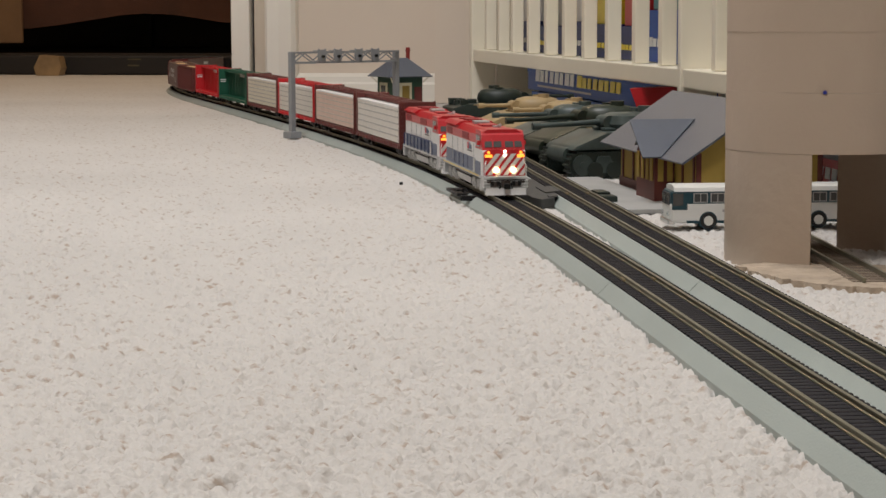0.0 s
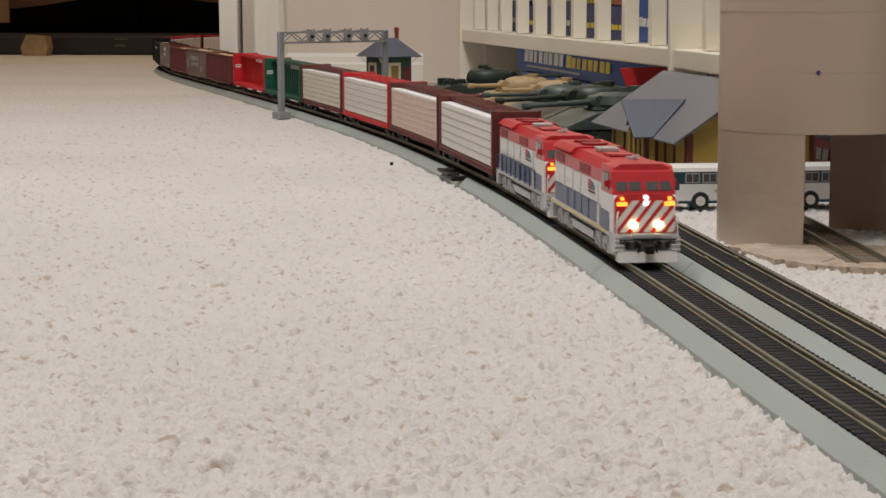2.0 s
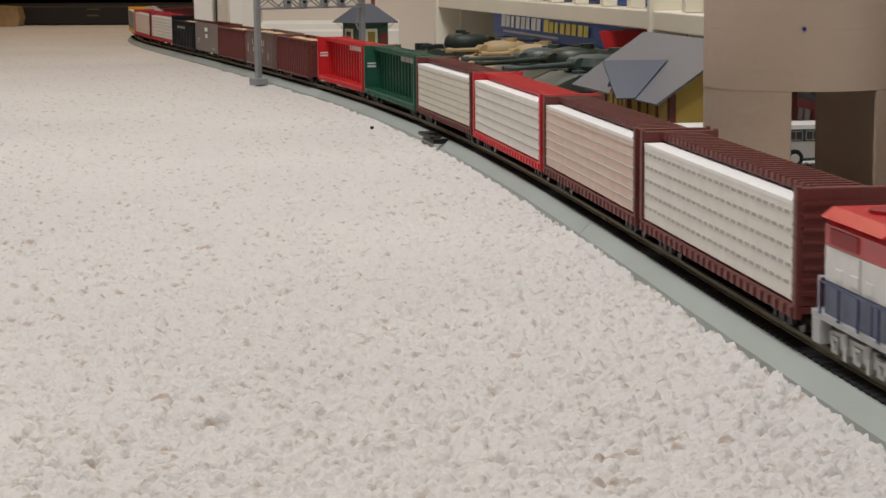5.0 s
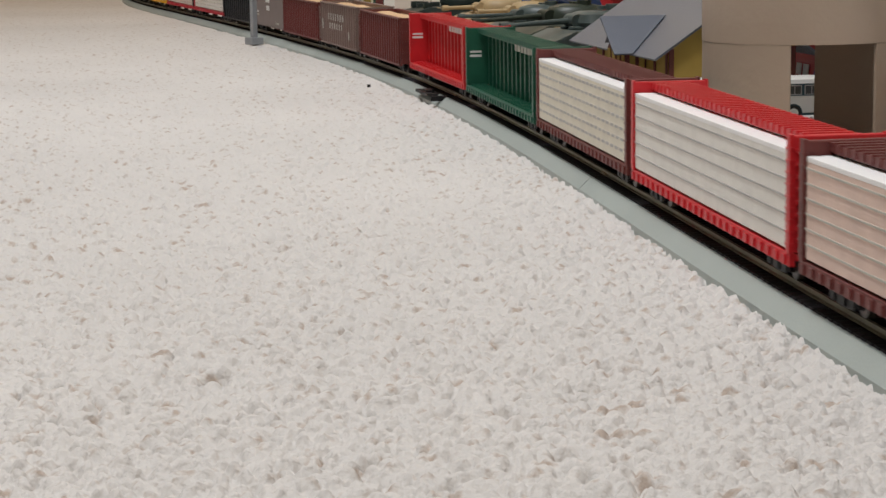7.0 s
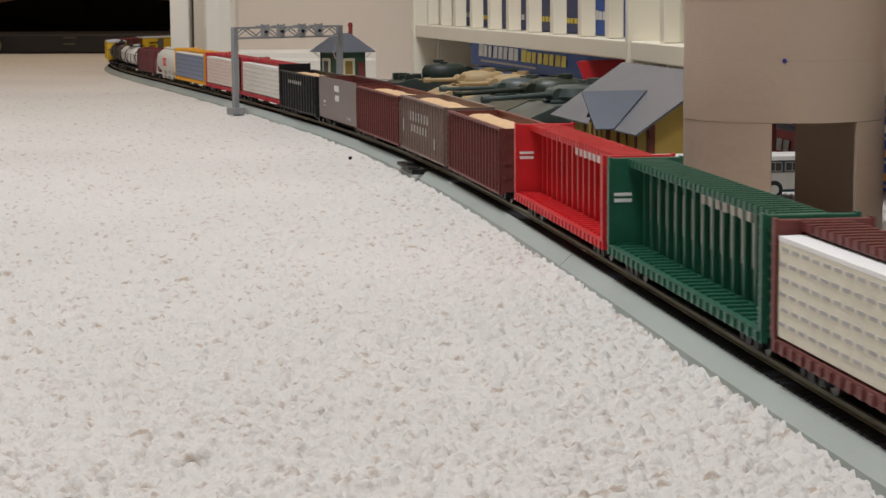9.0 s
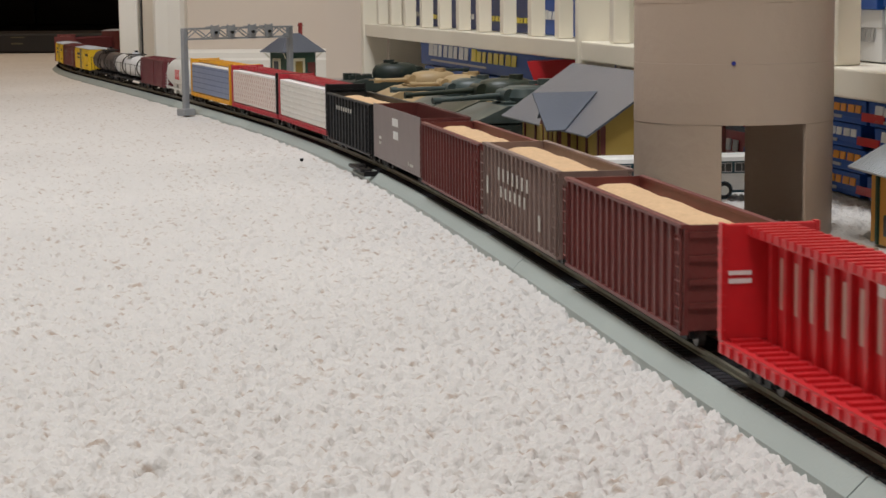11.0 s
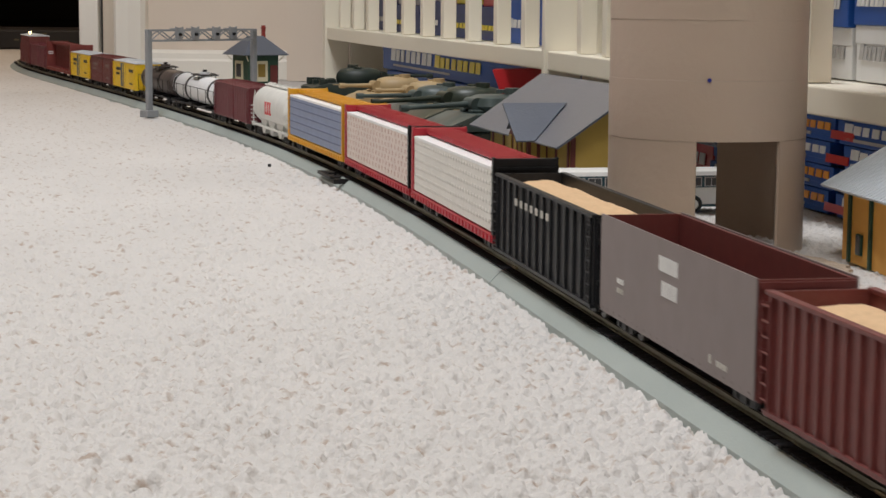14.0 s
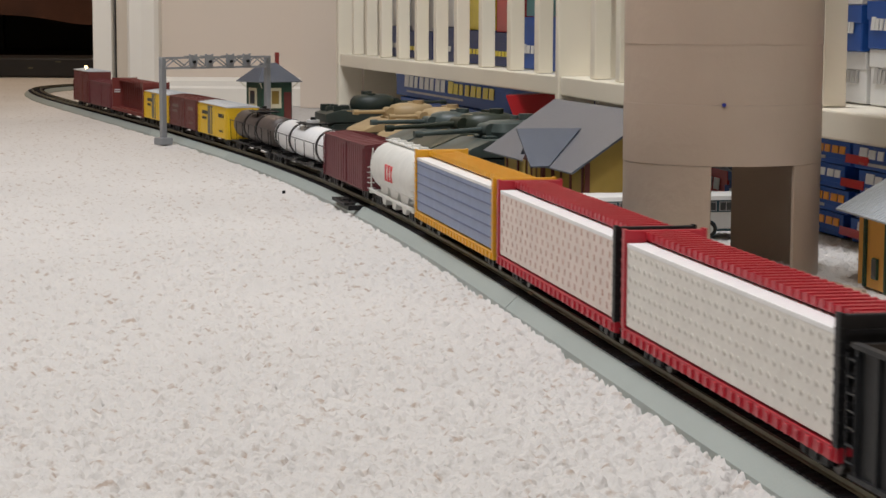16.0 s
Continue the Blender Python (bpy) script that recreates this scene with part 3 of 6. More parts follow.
def siding(s):
    """Side distance of the second track, which runs straight, then beside the first."""
    p, d = on_line(min(s, 3.15))
    n = np.array([-d[1], d[0]])
    return (0.6015 - 0.262 * p[1] - p[0]) / (n[0] + 0.262 * n[1])


SHOULDER = [(-0.0228, -0.004), (-0.0228, 0.0012), (-0.0165, 0.0072), (0.0165, 0.0072), (0.0228, 0.0012), (0.0228, -0.004)]
TOP = [(-0.0150, 0.0073), (-0.0147, 0.0080), (0.0147, 0.0080), (0.0150, 0.0073)]
RAILP = [(-0.0011, 0.0082), (-0.0011, 0.0088), (-0.0004, 0.0092), (-0.0004, 0.0102), (-0.0008, 0.0104), (-0.0008, 0.0110), (0.0008, 0.0110), (0.0008, 0.0104), (0.0004, 0.0102), (0.0004, 0.0092), (0.0011, 0.0088), (0.0011, 0.0082)]


def rail_profile(side):
    return [(u + side, h) for u, h in RAILP]


JOINTS = [-3.3, -2.6, -1.9, -1.2, -0.6, -0.15, 0.32, 0.78, 1.24, 1.70, 2.335, 2.838, 3.32, 3.80, 4.5, 5.4, 6.5]


def track(name, off, s_from, label):
    t = thing(name, pose(0, 0, 0), label, "model railway track", kind="structure")
    cuts = [s_from] + [j for j in JOINTS if j > s_from + 0.05]
    for a, c in zip(cuts, cuts[1:]):
        st = 0.03 if a > -1 else 0.08
        sec = part("roadbed", sweep(B(), SHOULDER, a + 0.0005, c - 0.0005, st, off), ROADBED, t)
        part("track_bed", sweep(B(), TOP, a + 0.0004, c - 0.0004, st, off), TIETOP, sec)
        for side in (-0.00825, 0.00825):
            part("rail", sweep(B(), rail_profile(side), a + 0.0002, c - 0.0002, st, off), RAIL, sec)
    # rail joiners
    me = B().box(-0.005, 0.005, -0.0016, 0.0016, 0.0083, 0.0097, 0.0003).mesh("rail_joiner", JOINER)
    for j in cuts[1:-1]:
        if -0.5 < j < 4:
            for side in (-0.00825, 0.00825):
                p, d = on_line(j, (off(j) if callable(off) else off) + side)
                r = part("rail_joiner", me, JOINER, t)
                r.matrix_basis = Matrix.Translation((*p, 0)) @ pose(0, 0, 0, 0, 0, math.degrees(math.atan2(d[1], d[0])))
    return t


def gantry():
    """Grey signal bridge over the track."""
    p, q = Vector((-0.253, 2.424, 0)), Vector((-0.147, 2.545, 0))
    m, L = along(p, q)
    t = thing("signal_bridge", m, "grey plastic model signal bridge spanning the track", "signal bridge")
    H = 0.1052
    for x in (0.0, L):
        part("leg", B().box(x - 0.0032, x + 0.0032, -0.0032, 0.0032, 0.008, H, 0.0004), GANTRY, t)
        part("foot", B().box(x - 0.0085, x + 0.0085, -0.008, 0.008, 0.0, 0.0085, 0.001), GANTRY, t)
    for y in (-0.005, 0.005):
        b = B()
        b.box(0, L, y - 0.0009, y + 0.0009, H - 0.0022, H)
        b.box(0, L, y - 0.0009, y + 0.0009, H - 0.0145, H - 0.0123)
        n = 10
        for i in range(n):
            x0, x1 = L * i / n, L * (i + 1) / n
            z0, z1 = (H - 0.002, H - 0.0125) if i % 2 else (H - 0.0125, H - 0.002)
            b.rod((x0, y, z0), (x1, y, z1), r=0.0008, n=6)
        part("truss", b, GANTRY, t)
    for f in (0.25, 0.40, 0.60, 0.76):
        x = L * f
        s = part("signal_target", B().prism([(x - 0.0045, H - 0.0125), (x + 0.0045, H - 0.0125), (x + 0.0065, H - 0.0055), (x + 0.0055, H + 0.0035), (x + 0.003, H + 0.0022), (x - 0.003, H + 0.0022), (x - 0.0055, H + 0.0035), (x - 0.0065, H - 0.0055)], -0.0085, -0.0068, "y"), GANTRY, t)
        part("walkway_bracket", B().box(x - 0.004, x + 0.004, -0.0065, 0.0065, H + 0.0002, H + 0.0012).box(x - 0.005, x - 0.0042, -0.0065, -0.0055, H, H + 0.003).box(x + 0.0042, x + 0.005, -0.0065, -0.0055, H, H + 0.003), GANTRY, s)
        part("lens_hood", B().cyl((x, -0.0086, H - 0.006), (x, -0.0115, H - 0.006), 0.0018, 10), BLACK, s)


def hut():
    """Small lineside hut with a hipped roof."""
    t = thing("lineside_hut", pose(-0.190, 2.80, 0, 0, 0, 38), "small dark green model railway hut with grey hipped roof", "model building")
    w, H, o = 0.0235, 0.066, 0.034
    part("wall", B().box(-w, w, -w, w, 0, H, 0.0008), DKGREEN, t)
    b = B()
    top = 0.090
    r = 0.010
    c = [(-o, -o, H - 0.001), (o, -o, H - 0.001), (o, o, H - 0.001), (-o, o, H - 0.001)]
    d = [(-r, -r * 0.4, top), (r, -r * 0.4, top), (r, r * 0.4, top), (-r, r * 0.4, top)]
    for i in range(4):
        j = (i + 1) % 4
        b.slab([c[i], c[j], d[j], d[i]], 0.0015)
    b.slab(d, 0.001)
    part("roof", b, ROOFGREY, t, "slate grey hipped roof")
    part("chimney", B().box(0.0105, 0.0150, -0.002, 0.0025, 0.080, 0.1045, 0.0004).box(0.0098, 0.0157, -0.0027, 0.0032, 0.100, 0.1015), BRICKRED, t, "red brick chimney")
    for x, y, dx in ((-0.004, -w, 1), (-w, 0.004, 0)):
        if dx:
            a = part("window", B().box(x - 0.009, x + 0.010, y - 0.0012, y - 0.0002, 0.028, 0.056), CREAM, t)
            part("pane", B().box(x - 0.005, x + 0.006, y - 0.0018, y - 0.0013, 0.034, 0.052), mat("amber_pane", (0.25, 0.17, 0.04), 0.3), a)
        else:
            a = part("window", B().box(-w - 0.0012, -w - 0.0002, 0.004 - 0.013, 0.004 + 0.010, 0.028, 0.056), CREAM, t)
            part("pane", B().box(-w - 0.0018, -w - 0.0013, 0.004 - 0.008, 0.004 + 0.005, 0.034, 0.052), GLASSDARK, a)
    b = B()
    for sx in (-1, 1):
        for sy in (-1, 1):
            b.rod((sx * w, sy * w, 0.056), (sx * (o - 0.004), sy * (o - 0.004), H - 0.002), r=0.0007)
    part("eave_bracket", b, CREAM, t)
    part("door", B().box(0.0105, 0.0215, -w - 0.0012, -w - 0.0002, 0.002, 0.05), BROWN, t)


def ring_sector(b, cx, cy, R, th, a0, a1, z0, z1, n):
    """Part of a tube's wall between two angles (degrees)."""
    ang = np.radians(np.linspace(a0, a1, n + 1))
    cols = []
    for a in ang:
        c, s = math.cos(a), math.sin(a)
        cols.append([b.bm.verts.new((cx + r * c, cy + r * s, z)) for r, z in ((R, z0), (R, z1), (R - th, z1), (R - th, z0))])
    for p, q in zip(cols, cols[1:]):
        for i in range(4):
            b.bm.faces.new((p[i], p[(i + 1) % 4], q[(i + 1) % 4], q[i]))
    if abs(a1 - a0) < 359:
        b.bm.faces.new(cols[0][::-1])
        b.bm.faces.new(cols[-1])
    return b


SILO = (0.3565, 1.312)


def silo():
    """Upright card tube with a gateway cut through its foot for a third track."""
    t = thing("card_tube_tower", pose(*SILO, 0), "tall tan cardboard tube tower with gateways cut through its foot", "tower")
    R, th, zc = 0.0605, 0.0022, 0.0675
    # gateways: front about -98..-48 degrees, back about 80..150 degrees
    part("tube_foot", ring_sector(B(), 0, 0, R, th, -228, -98.5, -0.002, zc, 40), CARDBOARD, t, smooth=True)
    part("tube_foot", ring_sector(B(), 0, 0, R, th, -47, 80, -0.002, zc, 40), CARDBOARD, t, smooth=True)
    zz = [zc + 0.0002, 0.1035, 0.139, 0.176, 0.30, 0.42]
    for i, (a, c) in enumerate(zip(zz, zz[1:])):
        part("tube_band", ring_sector(B(), 0, 0, R + (0.0002 if i % 2 == 0 else 0.0), th, 0, 360, a, c - 0.00008, 72), CARDBOARD, t, smooth=True)
    part("ink_mark", B().cyl((-0.0022, -R - 0.0004, 0.104), (-0.0022, -R - 0.0010, 0.104), 0.0013, 8), BLUEINK, t, "small blue ink mark")
    g = thing("through_track", pose(0.363, 1.285, 0, 0, 0, -79), "short brown sectional track through the tower's gateway", "model railway track", kind="structure")
    part("rail", B().box(-0.12, 0.11, -0.0092, -0.0076, 0.003, 0.0055), RAIL, g)
    part("rail", B().box(-0.12, 0.11, 0.0076, 0.0092, 0.003, 0.0055), RAIL, g)
    me = B().box(-0.0014, 0.0014, -0.014, 0.014, 0.0, 0.003, 0.0003).mesh("tie", BROWNGROUND)
    for i in range(34):
        o = part("tie", me, BROWNGROUND, g)
        o.location = (-0.118 + 0.0067 * i, 0, 0)


def tan_patch():
    """Irregular thin sheet added over the carpet to turn it tan before the tower."""
    rng = random.Random(4)
    outline = [(0.304, 1.250), (0.317, 1.212), (0.338, 1.182), (0.362, 1.166), (0.390, 1.160), (0.428, 1.156), (0.434, 1.210), (0.408, 1.262), (0.352, 1.262), (0.318, 1.262)]
    ring = []
    for (xa, ya), (xb, yb) in zip(outline, outline[1:] + outline[:1]):
        for k in range(9):
            u = k / 9
            ring.append((xa + (xb - xa) * u + rng.uniform(-0.0022, 0.0022), ya + (yb - ya) * u + rng.uniform(-0.003, 0.003)))
    b = B()
    c = (0.375, 1.22)
    rows = []
    for f, z in ((1.0, -0.002), (0.985, 0.0022), (0.8, 0.0026), (0.55, 0.0026), (0.3, 0.0026)):
        rows.append([b.bm.verts.new((c[0] + (x - c[0]) * f, c[1] + (y - c[1]) * f, z)) for x, y in ring])
    n = len(ring)
    for r0, r1 in zip(rows, rows[1:]):
        for i in range(n):
            b.bm.faces.new((r0[i], r0[(i + 1) % n], r1[(i + 1) % n], r1[i]))
    b.bm.faces.new(rows[-1])
    solid("tan_floor_patch", b, TANPILE, "tan patch added over the carpet before the card tower", "mat")


def station():
    """Depot: mustard walls, dark red trim, grey gable roof with a cross gable over the bay towards the track."""
    t = thing("depot_building", pose(0.320, 1.583, 0, 0, 0, -71.6), "mustard model depot with oxblood trim and grey roof", "model building")
    # local x towards the camera, y to the shelf; the ridge runs along x
    part("wall", B().prism([(-0.050, 0.002), (0.050, 0.002), (0.050, 0.0455), (0.0, 0.0785), (-0.050, 0.0455)], -0.245, -0.014), STATION, t)
    bay = part("bay", B().prism([(-0.128, 0.002), (-0.072, 0.002), (-0.072, 0.040), (-0.100, 0.061), (-0.128, 0.040)], -0.0665, -0.0505, "y"), STATIONTRIM, t, "oxblood bay window")
    for x in (-0.124, -0.110, -0.096, -0.083):
        part("bay_panel", B().box(x, x + 0.007, -0.0676, -0.0668, 0.019, 0.040), STATION, bay)
    for y in (-0.064, -0.0565):
        part("bay_panel", B().box(-0.0718, -0.0712, y, y + 0.0045, 0.019, 0.038), STATION, bay)
    roof = part("roof", B().slab([(0, 0.0, 0.083), (-0.262, 0.0, 0.083), (-0.262, -0.065, 0.0385), (0, -0.065, 0.0385)], 0.0016), ROOFGREY, t, "slate grey gable roof")
    part("back_slope", B().slab([(-0.262, 0.001, 0.083), (0, 0.001, 0.083), (0, 0.066, 0.0385), (-0.262, 0.066, 0.0385)], 0.0016), ROOFGREY, roof)
    part("bay_roof", B().slab([(-0.100, -0.0265, 0.0665), (-0.100, -0.0800, 0.0665), (-0.058, -0.0800, 0.0395), (-0.058, -0.0650, 0.0395)], 0.0014), ROOFGREY, roof)
    part("bay_roof", B().slab([(-0.100, -0.0680, 0.0665), (-0.100, -0.0265, 0.0665), (-0.130, -0.0560, 0.0450), (-0.130, -0.0680, 0.0450)], 0.0014), ROOFGREY, roof)
    for x in (-0.235, -0.20, -0.16, -0.048, -0.017):
        part("corner_post", B().box(x - 0.002, x + 0.002, -0.0512, -0.0502, 0.002, 0.0455), STATIONTRIM, t)
    for y in (-0.050, -0.018, 0.046):
        part("corner_post", B().box(-0.0138, -0.0128, y, y + 0.004, 0.002, 0.045), STATIONTRIM, t)
    w = part("window", B().box(-0.0138, -0.0126, -0.010, 0.014, 0.015, 0.042), STATIONTRIM, t)
    part("pane", B().box(-0.0125, -0.0121, -0.0075, 0.0005, 0.018, 0.039), GLASSDARK, w)
    part("pane", B().box(-0.0125, -0.0121, 0.0025, 0.0110, 0.018, 0.039), GLASSDARK, w)
    part("skirting", B().box(-0.245, -0.0145, -0.0514, -0.0503, 0.002, 0.010), STATIONTRIM, t)
    part("floor_slab", B().box(-0.250, -0.008, -0.069, 0.055, 0.0, 0.0019), PLATFORM, t)
    b = B().box(-0.16, 0.14, -0.02, 0.028, 0, 0.0035, 0.0006)
    solid("station_platform", b, PLATFORM, "low grey platform slab between depot and track", "platform", pose(0.193, 1.70, 0, 0, 0, -72))


def bus():
    t = thing("toy_bus", pose(0.3165, 1.490, 0, 0, 0, 195), "white and teal model coach parked on the carpet", "bus")
    # local x forward
    L, W = 0.0675, 0.0140
    part("body", B().box(-L, L, -W, W, 0.0040, 0.0185, 0.0022), BUSWHITE, t)
    part("window_band", B().box(-L + 0.001, L - 0.0005, -W + 0.0002, W - 0.0002, 0.0165, 0.0268, 0.002), BUSTEAL, t, "teal window band")
    part("roof", B().prism([(-W + 0.0004, 0.0262), (W - 0.0004, 0.0262), (W - 0.0016, 0.0290), (W - 0.006, 0.0305), (-W + 0.006, 0.0305), (-W + 0.0016, 0.0290)], -L + 0.0015, L - 0.003), BUSWHITE, t, "white rounded roof", smooth=True)
    for i in range(9):
        x = -0.057 + i * 0.0122
        for sy in (-1, 1):
            ya, yb = sorted((sy * (W - 0.0001), sy * (W + 0.0002)))
            w = part("window", B().box(x, x + 0.0102, ya, yb, 0.0185, 0.0252), BARGREY, t)
            yc, yd = sorted((sy * (W + 0.00015), sy * (W + 0.0004)))
            part("pane", B().box(x + 0.0007, x + 0.0048, yc, yd, 0.0191, 0.0246), GLASSDARK, w)
            part("pane", B().box(x + 0.0054, x + 0.0095, yc, yd, 0.0191, 0.0246), GLASSDARK, w)
    for y in (-0.0118, 0.0006):
        part("windscreen", B().box(L - 0.001, L + 0.0003, y, y + 0.0112, 0.0165, 0.0252, 0.0004), GLASSDARK, t)
    for sy in (-1, 1):
        part("quarter_window", B().box(L - 0.0095, L - 0.0022, *sorted((sy * (W - 0.0001), sy * (W + 0.0003))), 0.0165, 0.0250), GLASSDARK, t)
        part("cab_panel", B().box(L - 0.0125, L - 0.0015, *sorted((sy * (W - 0.0002), sy * (W + 0.0001))), 0.0135, 0.0255), BUSTEAL, t)
        part("skirt_stripe", B().box(-L + 0.002, L - 0.012, *sorted((sy * (W - 0.0001), sy * (W + 0.0002))), 0.0040, 0.0058), BUSTEAL, t)
        part("side_print", B().box(0.004, 0.012, *sorted((sy * W, sy * (W + 0.0002))), 0.0125, 0.0142), BARGREY, t)
        part("side_print", B().box(0.014, 0.030, *sorted((sy * W, sy * (W + 0.0002))), 0.0118, 0.0136), BARGREY, t)
        part("headlight", B().cyl((L, sy * 0.009, 0.0105), (L + 0.001, sy * 0.009, 0.0105), 0.0016, 10), CLEAR, t)
    part("bumper", B().box(L - 0.004, L + 0.0012, -W + 0.0005, W - 0.0005, 0.0030, 0.0070, 0.0008), CHROME, t, "chrome bumper")
    for x in (0.040, -0.039):
        part("wheel_arch", B().cyl((x, -W - 0.0002, 0.0058), (x, W + 0.0002, 0.0058), 0.0064, 20), BUSTEAL, t)
        for y in (-W - 0.0006, W - 0.0044):
            w = part("wheel", B().cyl((x, y, 0.0057), (x, y + 0.005, 0.0057), 0.0057, 20), TYRE, t, "black tyre")
            part("hub", B().cyl((x, y - 0.0004, 0.0057), (x, y + 0.0054, 0.0057), 0.0034, 14), CARWHITE, w)


def tank(m, sc, body, label, barrel=0.075, tilt=0.0, open_top=False):
    """Armoured vehicle kit: lower hull, sponsons with a sloped front, running gear, cast turret, gun."""
    t = thing("model_tank", m, label, "model tank", "model tanks")
    k = sc

    def side(pts):
        return [(x * k, z * k) for x, z in pts]
    part("lower_hull", B().prism(side([(-0.060, 0.007), (0.050, 0.007), (0.064, 0.016), (0.062, 0.0238), (-0.066, 0.0238)]), -0.020 * k, 0.020 * k, "y"), TANKDARK, t)
    b = B().prism(side([(-0.070, 0.024), (0.064, 0.024), (0.060, 0.0275), (0.032, 0.0385), (-0.052, 0.0385), (-0.070, 0.034)]), -0.033 * k, 0.033 * k, "y")
    bmesh.ops.bevel(b.bm, geom=list(b.bm.edges), offset=0.0016 * k, segments=2, affect="EDGES", profile=0.6)
    hull = part("hull", b, body, t, smooth=True)
    part("final_drive", B().cyl((0.060 * k, -0.020 * k, 0.019 * k), (0.060 * k, 0.020 * k, 0.019 * k), 0.0072 * k, 14), body, hull, smooth=True)
    for y in (-0.013, 0.005):
        part("driver_hatch", B().box(0.016 * k, 0.028 * k, y * k, (y + 0.009) * k, 0.0386 * k, 0.0412 * k, 0.0010 * k), body, hull)
    for y in (-0.034, 0.020):
        ring = []
        for i in range(9):
            q = math.radians(-90 + 22.5 * i)
            ring.append((0.056 + 0.0105 * math.cos(q), 0.0115 + 0.0105 * math.sin(q)))
        for i in range(9):
            q = math.radians(90 + 22.5 * i)
            ring.append((-0.058 + 0.0095 * math.cos(q), 0.0115 + 0.0105 * math.sin(q)))
        tr = part("track", B().prism(side(ring), (y + 0.001) * k, (y + 0.013) * k, "y"), TANKDARK, t)
        b = B()
        for i in range(30):
            x = (-0.058 + 0.114 * i / 29) * k
            b.box(x - 0.0011 * k, x + 0.0011 * k, y * k, (y + 0.014) * k, -0.0002 + 0.0004 * k, 0.0016 * k)
            b.box(x - 0.0011 * k, x + 0.0011 * k, y * k, (y + 0.014) * k, 0.0215 * k, 0.0228 * k)
        for i in range(7):
            q = math.radians(-75 + 25 * i)
            c, d = 0.056 + 0.0112 * math.cos(q), 0.0115 + 0.0112 * math.sin(q)
            b.cyl((c * k, y * k, d * k), (c * k, (y + 0.014) * k, d * k), 0.0011 * k, 5)
        tagged(part("track_link", b, TANKDARK, tr), kind="stuff")
        ya, yb = (y - 0.0014) * k, (y + 0.0154) * k
        for x, r, z in ((0.055, 0.0088, 0.0118), (-0.057, 0.0080, 0.0115)):
            part("end_wheel", B().cyl((x * k, ya, z * k), (x * k, yb, z * k), r * k, 18).cyl((x * k, ya - 0.0008 * k, z * k), (x * k, yb + 0.0008 * k, z * k), r * 0.35 * k, 10), body, tr, smooth=True)
        for i in range(3):
            x = -0.036 + 0.036 * i
            bogie = part("bogie", B().prism(side([(x - 0.011, 0.005), (x + 0.011, 0.005), (x + 0.005, 0.019), (x - 0.005, 0.019)]), ya, yb, "y"), body, tr)
            for q in (-0.0085, 0.0085):
                part("road_wheel", B().cyl(((x + q) * k, ya - 0.001 * k, 0.0075 * k), ((x + q) * k, yb + 0.001 * k, 0.0075 * k), 0.0068 * k, 16), TANKDARK, bogie)
    # turret in rings
    b = B()
    n, rows = 24, []
    shape = ((1.00, 0.0386), (1.04, 0.0430), (1.00, 0.0490), (0.86, 0.0535), (0.55, 0.0555)) if not open_top else ((0.92, 0.0386), (1.06, 0.0440), (0.98, 0.0510), (0.80, 0.0530), (0.55, 0.0530))
    for f, z in shape:
        row = []
        for i in range(n):
            q = 2 * math.pi * i / n
            cx, cy = math.cos(q), math.sin(q)
            if open_top:
                cx, cy = math.copysign(abs(cx) ** 0.6, cx), math.copysign(abs(cy) ** 0.7, cy)
            row.append(b.bm.verts.new(((-0.006 + 0.027 * f * cx) * k, 0.0215 * f * cy * k, z * k)))
        rows.append(row)
    for r0, r1 in zip(rows, rows[1:]):
        for i in range(n):
            b.bm.faces.new((r0[i], r0[(i + 1) % n], r1[(i + 1) % n], r1[i]))
    b.bm.faces.new(rows[-1])
    b.bm.faces.new(rows[0][::-1])
    tu = part("turret", b, body, t, smooth=True)
    part("mantlet", B().cyl((0.021 * k, -0.010 * k, 0.0455 * k), (0.021 * k, 0.010 * k, 0.0455 * k), 0.0058 * k, 16), body, tu, smooth=True)
    e = (0.026 + barrel) * k
    part("barrel", B().cyl((0.022 * k, 0, 0.0458 * k), (e, 0, (0.0458 + barrel * tilt) * k), 0.0026 * k, 14, 0.0018 * k).cyl((e - 0.004 * k, 0, (0.0458 + barrel * tilt) * k), (e + 0.003 * k, 0, (0.0458 + (barrel + 0.003) * tilt) * k), 0.0030 * k, 12), body, tu, smooth=True)
    part("cupola", B().cyl((-0.012 * k, 0.008 * k, 0.054 * k), (-0.012 * k, 0.008 * k, 0.0590 * k), 0.0065 * k, 16), body, tu, smooth=True)
    part("hatch", B().cyl((-0.010 * k, -0.009 * k, 0.054 * k), (-0.010 * k, -0.009 * k, 0.0570 * k), 0.0052 * k, 14), body, tu)
    rng = random.Random(int(sc * 1000 + m.translation.x * 5000))
    for i in range(8):
        x, y = rng.uniform(-0.060, -0.034), rng.uniform(-0.028, 0.028)
        w, d, hh = rng.uniform(0.003, 0.008) * k, rng.uniform(0.002, 0.005) * k, rng.uniform(0.002, 0.006) * k
        z0 = 0.0362 * k
        part("stowage", B().box(x * k - w, x * k + w, y * k - d, y * k + d, z0, z0 + 0.0024 * k + hh, 0.0004), rng.choice((body, body, TANKDARK)), hull)
    part("tow_cable", B().rod((-0.045 * k, -0.0325 * k, 0.0375 * k), (-0.01 * k, -0.0335 * k, 0.036 * k), (0.025 * k, -0.0320 * k, 0.0385 * k), r=0.0007), TANKTAN, hull)
    return t


